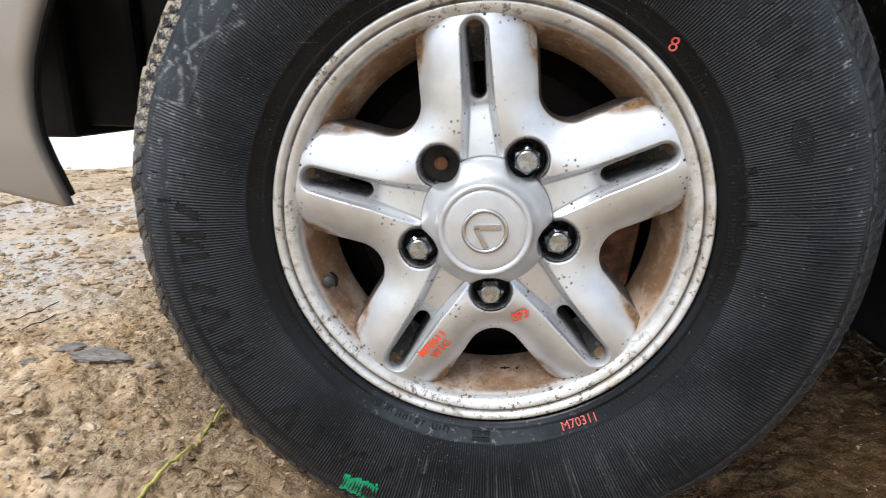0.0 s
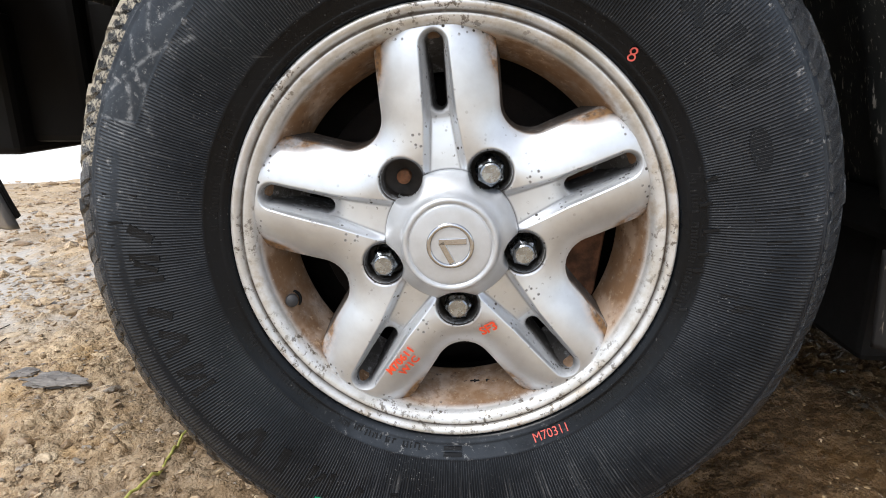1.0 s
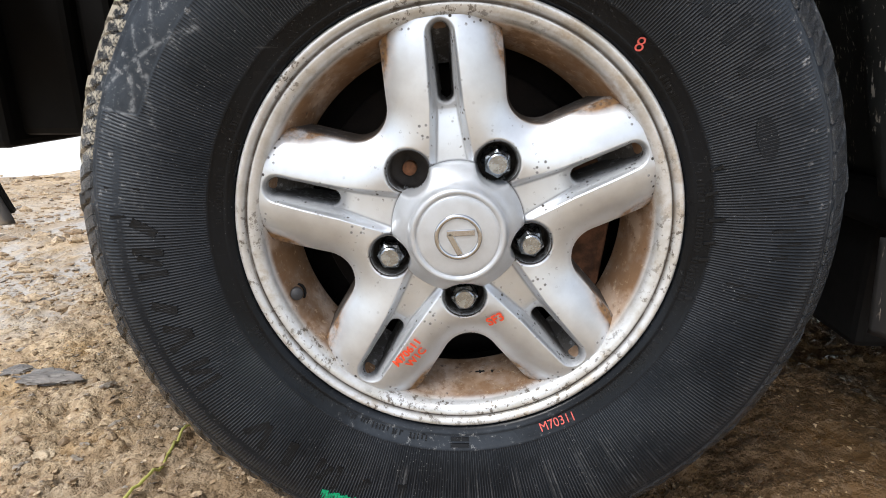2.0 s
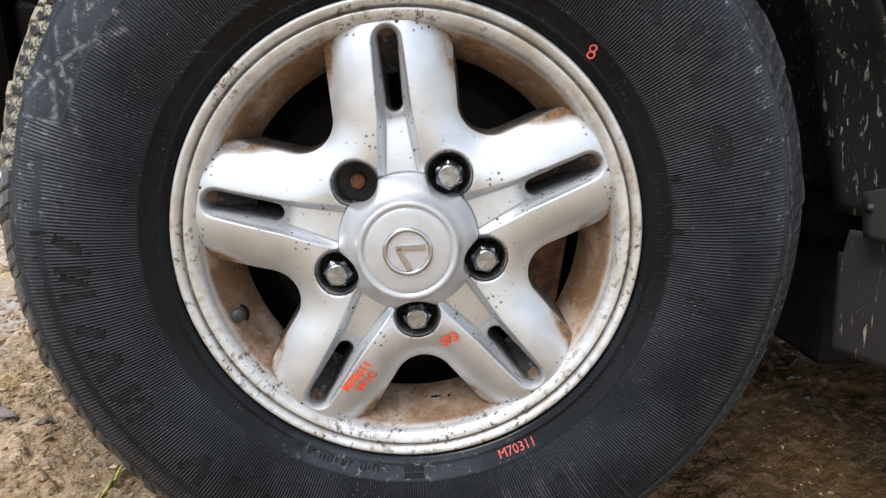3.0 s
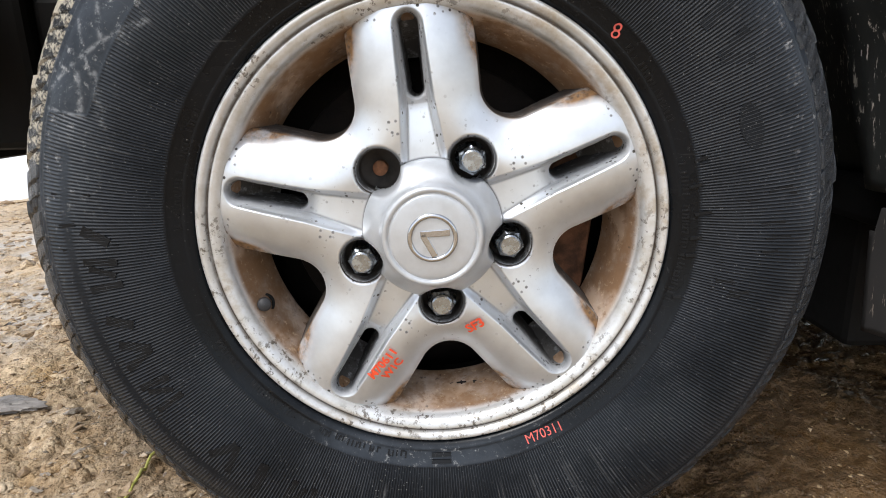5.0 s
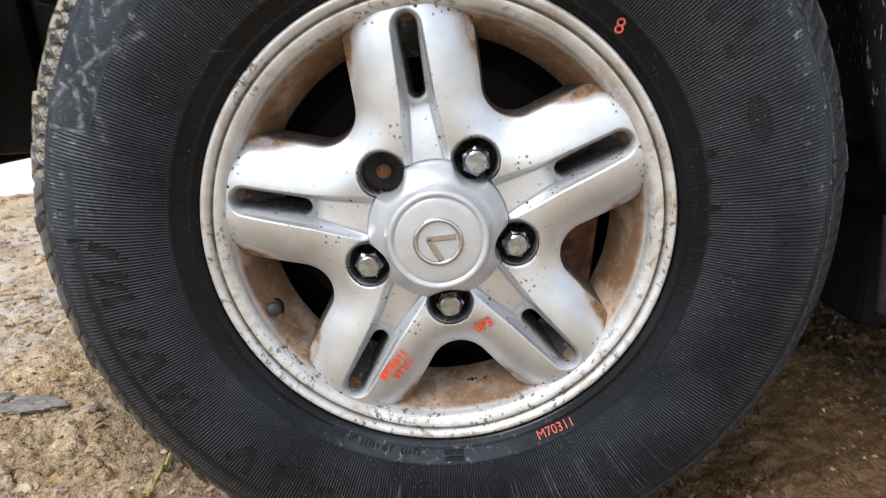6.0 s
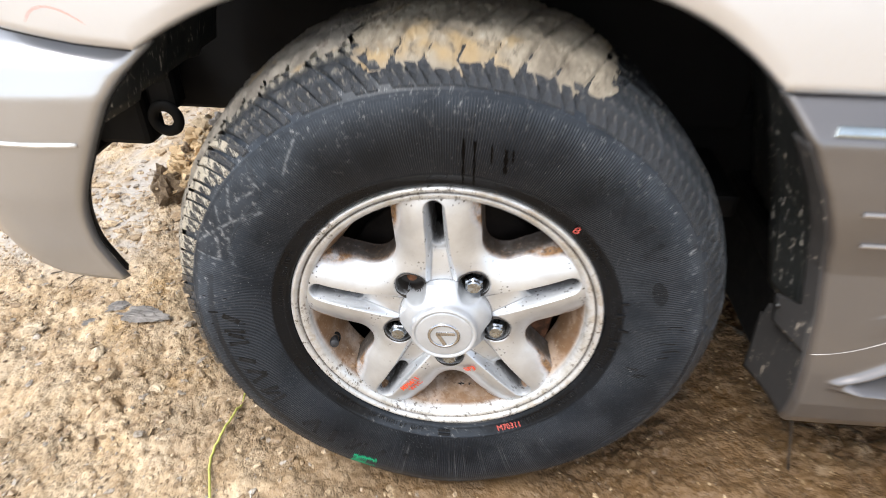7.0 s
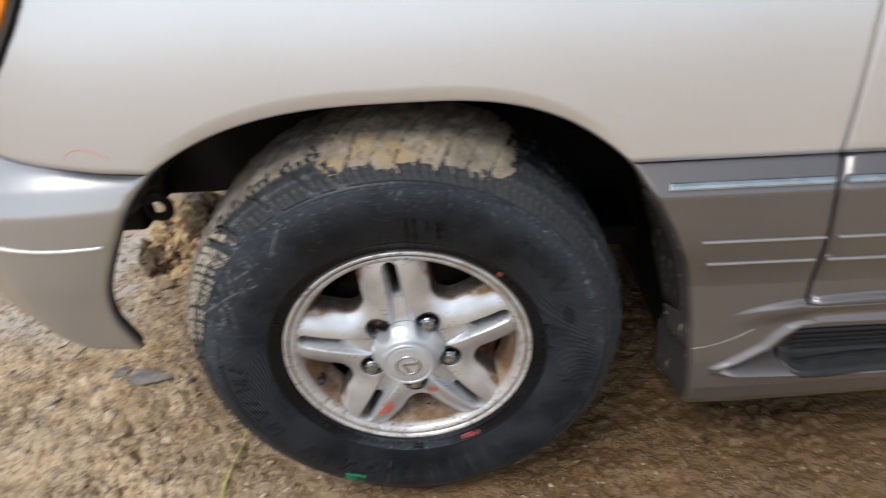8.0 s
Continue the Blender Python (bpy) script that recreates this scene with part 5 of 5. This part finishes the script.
for j, z in enumerate(zs):
    xa = float(np.interp(z, [0.897, 0.91, 0.94, 0.976, 1.07], [-0.580, -0.566, -0.533, -0.498, -0.43]))
    xb_ = float(np.interp(z, [0.897, 0.91, 0.94, 0.976, 1.07], [-0.603, -0.601, -0.592, -0.580, -0.55]))
    close_ = 0.5 * (xa - xb_) * (1 - float(np.clip((z - 0.8965) / 0.030, 0, 1)) ** 0.5)
    xa, xb_ = xa - close_, xb_ + close_
    w = xa - xb_
    for i, t in enumerate(np.linspace(0, 1, 16)):
        x = xa - w * t
        P[i, j] = (x, float(nose_y(x) + side_y(z)) - 0.003 - 0.004 * math.sin(math.pi * t), z)
sheet("indicator_lens", P, AMBER, lamp, 0.004, None, "bright amber indicator lens")
gz = np.linspace(0.844, 1.08, 40)
tube("gasket", [(float(lamp_x(z)) - 0.004, float(nose_y(float(lamp_x(z)) - 0.004) + side_y(z)) + 0.001, z) for z in gz], 0.0056, BLACK, lamp, 8, "black rubber gasket")
# Thin black tube added so that the open joint reads as a dark line.
gx_ = np.linspace(-0.612, -0.362, 40)
tube("seam_rubber", [(x, float(nose_y(x)) + 0.0075, float(seam_z(x)) - 0.0015) for x in gx_], 0.0012, BLACK, fender, 8, "black tube added to draw the joint of fender and bumper")
# red hair-line scratch on the fender
xs = np.linspace(-0.475, -0.385, 12)
tube("red_scratch", [(x, float(nose_y(x) + side_y(0.80)) + 0.0002, 0.782 + 0.022 * math.sin(math.pi * (k / 11) ** 0.75) + 0.012 * (1 - k / 11)) for k, x in enumerate(xs)], 0.0005, mat_plain("red_scratch_paint", (0.75, 0.18, 0.12), 0.5), fender)
tor = [(0.0255 + 0.0105 * math.cos(a), 0.009 * math.sin(a)) for a in np.linspace(0, 2 * math.pi, 13)]
attach("tow_eye", lathe("tow_eye", tor, BLACK, 28), car, pose(-0.581, 0.40, 0.506, 0, 10, 0), "black steel tow eye")

# ---------------------------------------------------------------- ground


def ground_z(x, y):
    """Lie of the land without the fine noise."""
    rise = 0.045 * smooth(0.05, 0.55, y) * smooth(-0.30, -0.75, x)
    berm = 0.022 * np.exp(-((np.hypot((x + 0.42) / 1.0, (y - 0.12) / 1.2)) / 0.13) ** 2)
    far = 0.10 * smooth(2.0, 6.0, np.hypot(x, y))
    rut = -0.004 * np.exp(-((y - 0.12) / 0.12) ** 2) * smooth(-0.35, -0.25, x) * smooth(0.5, 0.3, x)
    return rise + berm + far + rut


def graded(a, b, step, out, growth=1.35):
    left, right, d = [], [], step
    p, q = a, b
    while p > -out:
        d *= growth
        p -= d
        left.append(p)
    d = step
    while q < out:
        d *= growth
        q += d
        right.append(q)
    return np.r_[left[::-1], np.arange(a, b, step), b, right]


gx, gy = graded(-1.35, 0.95, 0.0055, 70), graded(-0.60, 0.90, 0.0055, 70)
GX, GY = np.meshgrid(gx, gy, indexing="ij")
GZ = ground_z(GX, GY)
fine = np.zeros_like(GZ)
for i in range(GX.shape[0]):
    for j in range(GX.shape[1]):
        x, y = GX[i, j], GY[i, j]
        v = Vector((x, y, 0.3))
        fine[i, j] = 0.017 * noise.fractal(v * 3.1, 1, 2, 3) + (0.0085 * noise.fractal(v * 19, 0.8, 2.1, 3) + 0.0052 * noise.fractal(v * 62, 0.6, 2.1, 2) if abs(x) < 3 and abs(y) < 3 else 0)
# clods pressed flat, with gaps between them
crack = np.zeros_like(GZ)
for i in range(GX.shape[0]):
    for j in range(GX.shape[1]):
        x, y = GX[i, j], GY[i, j]
        if -1.5 < x < 1.0 and -0.7 < y < 1.0:
            v = Vector((x, y, 0.1)) + 0.012 * noise.noise_vector(Vector((x, y, 2.0)) * 30)
            near, at_ = noise.voronoi(Vector((v.x * 30, v.y * 42, 0.5)))
            lift = noise.cell(at_[0] * 7.3)
            n3 = noise.noise(Vector((x * 4.3, y * 4.3, 9.0)))
            crack[i, j] = math.exp(-((near[1] - near[0]) / 0.16) ** 2) * min(1.0, max(0.0, 0.55 + 1.3 * n3))
            fine[i, j] += (0.0045 * lift - 0.0075 * crack[i, j]) * min(1.0, max(0.15, 0.7 + 1.2 * n3))
# puddled film to the front of the car, wet, smoother, painted with sky reflection
film = smooth(0.0, 1.0, 1.5 * np.exp(-(((GX + GY + 0.45) / 0.75) ** 2 + ((GY - GX - 2.45) / 1.0) ** 2)) + 3.0 * (fine * -1) * 8)
film *= smooth(-0.008, 0.006, -fine + 0.002) * smooth(-0.70, -0.95, GX) * smooth(0.40, 0.62, GY)
fine *= 1 - 0.75 * np.clip(film, 0, 1)
# prints of the tread before the wheel: short slanting bars
pr = smooth(-0.95, -0.80, GX) * smooth(-0.36, -0.44, GX) * smooth(-0.03, 0.01, GY) * smooth(0.30, 0.26, GY)
bars = np.maximum(0, np.sin((GX + 0.55 * GY) * 2 * np.pi / 0.052)) ** 3 * np.maximum(0, np.sin(GY * 2 * np.pi / 0.085)) ** 0.7
fine -= 0.012 * pr * bars
foot = np.exp(-((GX / 0.20) ** 4 + ((GY - 0.10) / 0.16) ** 4))
GZ = GZ + fine * (1 - 0.85 * foot) + (-0.002) * foot
# ground beside and under the car is darkened for wet and for painted shade
damp_shade = smooth(-0.55, 0.15, GX + 0.5 * (GY + 0.1)) * smooth(-0.48, 0.06, GY) * smooth(2.6, 1.9, GX) * smooth(2.3, 1.8, GY)
G3 = np.stack([GX, GY, GZ], -1)
ground_me = mesh_from("ground", G3.reshape(-1, 3), grid_faces(len(gx), len(gy)), GROUND, {"wet": np.clip(film, 0, 1).ravel(), "damp_shade": damp_shade.ravel(), "crack": crack.ravel()})
if ground_me.polygons[0].normal.z < 0:
    ground_me.flip_normals()
ground = tagged(new("ground", ground_me), "wet tan clay ground with tyre prints and puddled film", "ground", kind="structure")


def floor_at(x, y):
    i, j = int(np.clip(np.searchsorted(gx, x), 1, len(gx) - 1)), int(np.clip(np.searchsorted(gy, y), 1, len(gy) - 1))
    fx, fy = (x - gx[i - 1]) / (gx[i] - gx[i - 1]), (y - gy[j - 1]) / (gy[j] - gy[j - 1])
    return float((GZ[i - 1, j - 1] * (1 - fx) + GZ[i, j - 1] * fx) * (1 - fy) + (GZ[i - 1, j] * (1 - fx) + GZ[i, j] * fx) * fy)


# snow lying beyond the front of the car
sx, sy = 1.5 - 66 * np.linspace(1, 0, 130) ** 2.4, 1.2 + 66 * np.linspace(0, 1, 130) ** 2.4
SX, SY = np.meshgrid(sx, sy, indexing="ij")
shore = (SY - SX - 4.35) * 0.7
SZ = np.zeros_like(SX)
for i in range(130):
    for j in range(130):
        n1 = noise.fractal(Vector((SX[i, j] * 1.1, SY[i, j] * 1.1, 5)), 1, 2, 4)
        SZ[i, j] = 0.10 * math.tanh((shore[i, j] + 0.35 * n1) * 1.3) + 0.05 * n1 + floor_at(SX[i, j], SY[i, j]) - 0.015
snow = attach("snow", mesh_from("snow", np.stack([SX, SY, SZ], -1).reshape(-1, 3), grid_faces(130, 130), SNOW))
if snow.data.polygons[0].normal.z < 0:
    snow.data.flip_normals()
tagged(snow, "white snow lying on the far ground", "snow", kind="structure")

# ---------------------------------------------------------------- loose things on the ground


def clod(seed, radius, flat=0.7, rough=0.5, sub=2, stretch=(1, 1)):
    bm = bmesh.new()
    bmesh.ops.create_icosphere(bm, subdivisions=sub, radius=radius)
    for v in bm.verts:
        d = v.co.normalized()
        k = 1 + rough * noise.fractal(d * 1.7 + Vector((seed, 0, 0)), 1, 2, 3)
        v.co = Vector((d.x * stretch[0], d.y * stretch[1], d.z * flat)) * radius * k
    return bm


def loose(name, bm, material, x, y, label, category, sink=0.3, turn=0.0, group="", z=None, shade=False):
    low_ = min(v.co.z for v in bm.verts)
    high_ = max(v.co.z for v in bm.verts)
    ob = part(name, bm, material, None, "", shade)
    ob.matrix_basis = pose(x, y, (floor_at(x, y) if z is None else z) - low_ - sink * (high_ - low_), 0, 0, turn)
    return tagged(ob, label, category, group)


# flat slate fragments before the wheel
rng = random.Random(21)
for k, (x, y, r, sx_, sy_) in enumerate(((-0.745, 0.345, 0.038, 1.35, 0.6), (-0.82, 0.37, 0.022, 1.3, 0.7), (-0.86, 0.32, 0.014, 1.3, 0.7))):
    loose("slate_fragment", clod(30 + k, r, 0.20, 0.55, 4, (sx_, sy_)), SLATE, x, y, "wet dark grey slate fragment lying on clay", "stone", 0.35, 20 * k, "slate fragments before the wheel")
# paler flat stones
for k, (x, y, r) in enumerate(((-0.97, 0.28, 0.026), (-0.90, -0.02, 0.020), (-1.10, 0.10, 0.028), (-0.78, 0.22, 0.020), (-0.62, 0.16, 0.018), (-0.40, -0.16, 0.016), (-0.95, 0.52, 0.030), (-1.18, 0.33, 0.030), (-0.30, -0.30, 0.015), (0.22, -0.18, 0.013), (0.42, -0.12, 0.015))):
    loose("flat_stone", clod(60 + k, r * 0.8, 0.35, 0.5, 4, (1.3, 0.9)), PILE_MUD, x, y, "pale flat stone half sunk in clay", "stone", 0.5, 37 * k, "stones on the ground", None, True)

# heap of dug clay lying under the nose of the car
nh, nv2 = 200, 110
hv = []
for i in range(nh):
    a = 2 * math.pi * i / nh
    for j in range(nv2):
        t = j / (nv2 - 1)
        p = Vector((math.cos(a) * 1.4, math.sin(a) * 1.4, t * 3.2))
        k = 1 + 0.34 * noise.fractal(p * 1.3, 1, 2, 3) + 0.16 * noise.fractal(p * 4, 0.7, 2, 5)
        near, at_ = noise.voronoi(p * 3.3 + 0.25 * noise.noise_vector(p * 5))
        k += 0.16 * noise.cell(at_[0] * 5.1) - 0.30 * math.exp(-((near[1] - near[0]) / 0.13) ** 2)
        r = (0.235 - 0.175 * t) * (1 - t ** 6) ** 0.5 * k
        hv.append((-0.795 + 0.020 * t + r * 1.05 * math.cos(a), 0.960 + 0.02 * t + r * 1.10 * math.sin(a), -0.035 + 0.262 * t + 0.03 * noise.fractal(p * 2.2, 1, 2, 3)))
DUG = mat_mud("dark_dug_clay", (0.78, 0.58, 0.35), (0.50, 0.34, 0.18))
heap = tagged(new("clay_mound", mesh_from("clay_mound", hv, grid_faces(nh, nv2, wrap=True), DUG)), "low mound of dug brown clay and stones under the car's nose", "mound")
hp = np.array(hv).reshape(nh, nv2, 3)
WET_CLAY = mat_mud("wet_dug_clay", (0.20, 0.135, 0.08), (0.09, 0.06, 0.035))
lump_mes = []
for k in range(7):
    bm = clod(100 + 3.7 * k, 1.0, 0.8, 0.85, 3)
    me = bpy.data.meshes.new("clay_lump")
    bm.to_mesh(me)
    bm.free()
    me.materials.append(PILE_MUD if k == 2 else WET_CLAY if k in (1, 4) else SLATE if k == 6 else DUG)
    lump_mes.append(me)
for k in range(290):
    i, j = rng.randrange(nh), rng.randrange(12, nv2 - 1)
    p = hp[i, j]
    if p[1] > 1.05:
        continue
    sc = rng.uniform(0.006, 0.017) if k % 6 else rng.uniform(0.022, 0.042)
    attach("clay_lump", lump_mes[6 if k % 23 == 0 else rng.randrange(6)], heap, pose(p[0], p[1], p[2], rng.uniform(0, 90), rng.uniform(0, 90), rng.uniform(0, 90)) @ Matrix.Diagonal((sc, sc * rng.uniform(0.7, 1), sc * rng.uniform(0.6, 1), 1)))

attach("clay_lump", lump_mes[6], heap, pose(-0.745, 0.93, 0.195, 20, 35, 10) @ Matrix.Diagonal((0.030, 0.034, 0.026, 1)), "pale grey stone in the clay")

# gravel and crumbs strewn over the ground, too many to count
rs = np.random.RandomState(5)
ico = bmesh.new()
bmesh.ops.create_icosphere(ico, subdivisions=1, radius=1)
iv = np.array([tuple(v.co) for v in ico.verts])
idx = [[v.index for v in f.verts] for f in ico.faces]
ico.free()
heaps = {True: ([], []), False: ([], [])}
for k in range(34000):
    if k < 29000:
        x, y = rs.uniform(-1.4, 1.0), rs.uniform(-0.6, 0.9)
    else:
        x, y = rs.uniform(-0.1, 1.0), rs.uniform(-0.35, 0.35)
    if abs(x) < 0.2 and -0.02 < y < 0.26:
        continue
    # Gravel near the car gets the darker colour, wetness and shade together.
    wet_shaded = x + 0.5 * y + 0.25 * noise.noise(Vector((x * 2.3, y * 2.3, 7.0))) > 0.08 and y + 0.15 * noise.noise(Vector((x * 5, y * 5, 1.0))) > -0.25
    # crumbs gather in drifts and are broken small under the car
    if not wet_shaded and rs.rand() > 0.45 + 0.9 * noise.noise(Vector((x * 3.7, y * 3.7, 4.0))) + 0.25 * (x < -0.3):
        continue
    r = min(0.0030, 0.0011 * (1 + rs.pareto(2.2))) if wet_shaded else min(0.0080, 0.0018 * (1 + rs.pareto(2.1)))
    jit = iv * (1 + 0.55 * rs.uniform(-1, 1, iv.shape)) * [r * rs.uniform(0.8, 2.0), r, r * rs.uniform(0.25, 0.6)]
    a, b_ = rs.uniform(0, 6.28), rs.normal(0, 0.3)
    rot = np.array([[math.cos(a), -math.sin(a), 0], [math.sin(a), math.cos(a), 0], [0, 0, 1]]) @ np.array([[math.cos(b_), 0, math.sin(b_)], [0, 1, 0], [-math.sin(b_), 0, math.cos(b_)]])
    gv, gf = heaps[bool(wet_shaded)]
    b = len(gv)
    gv += (jit @ rot.T + [x, y, floor_at(x, y) + 0.12 * r]).tolist()
    gf += [[b + q for q in f] for f in idx]
tagged(new("gravel", mesh_from("gravel", *heaps[False], STONES, shade=False)), "small moist stones and clay crumbs strewn on mud", "gravel", kind="stuff")
tagged(new("gravel", mesh_from("gravel", *heaps[True], SOAKED_SHADED, shade=False)), "wet gravel beside the car, shade put into its colour", "gravel", kind="stuff")

# angular rubble between the car and the snow
rv, rf = [], []
for k in range(2600):
    x, y = rs.uniform(-2.4, -0.55), rs.uniform(0.62, 2.3)
    if np.hypot(x + 0.79, y - 0.96) < 0.22:
        continue
    r = min(0.022, 0.0045 * (1 + rs.pareto(2.1)))
    jit = iv * (1 + 0.45 * rs.uniform(-1, 1, iv.shape)) * [r * rs.uniform(0.8, 1.6), r * rs.uniform(0.7, 1.2), r * rs.uniform(0.3, 0.7)]
    b = len(rv)
    rv += (jit + [x, y, floor_at(x, y) + 0.1 * r]).tolist()
    rf += [[b + q for q in f] for f in idx]
tagged(new("rubble", mesh_from("rubble", rv, rf, STONES, shade=False)), "angular clay rubble lying before the snow", "rubble", kind="stuff")

# yellow cord, stiff twig under the sill, a few straws
cord_xy = fair([(-0.425, 0.25), (-0.432, 0.20), (-0.420, 0.142), (-0.427, 0.064), (-0.436, -0.011), (-0.400, -0.078), (-0.398, -0.129), (-0.421, -0.19), (-0.475, -0.29), (-0.53, -0.36)], 60, 2)
pts = [(x, y, floor_at(x, y) + 0.006 + 0.004 * math.sin(k * 0.5)) for k, (x, y) in enumerate(cord_xy)]
cord = tagged(tube("yellow_cord", pts, np.interp(np.arange(60), [0, 5, 55, 59], [0.0012, 0.0022, 0.0025, 0.0014]), CORD), "yellow-green plastic cord lying on the clay", "cord")
for k in range(7):
    x, y, a, l = rs.uniform(-1.3, -0.4), rs.uniform(-0.3, 0.6), rs.uniform(0, 3.1), rs.uniform(0.03, 0.11)
    q = [(x + l * t * math.cos(a + 0.3 * t), y + l * t * math.sin(a + 0.3 * t)) for t in np.linspace(0, 1, 6)]
    tagged(tube("twig", [(u, v, floor_at(u, v) + 0.003) for u, v in q], 0.0012, TWIG, None, 6), "thin dark twig lying on the clay", "twig", "twigs on the ground")
hang = [(0.60 + 0.035 * t, 0.12 - 0.03 * t, 0.17 + (floor_at(0.635, 0.09) - 0.17) * t) for t in np.linspace(0, 1, 8)]
tagged(tube("twig", hang, 0.0022, TWIG, None, 6), "dark twig standing under the sill", "twig")
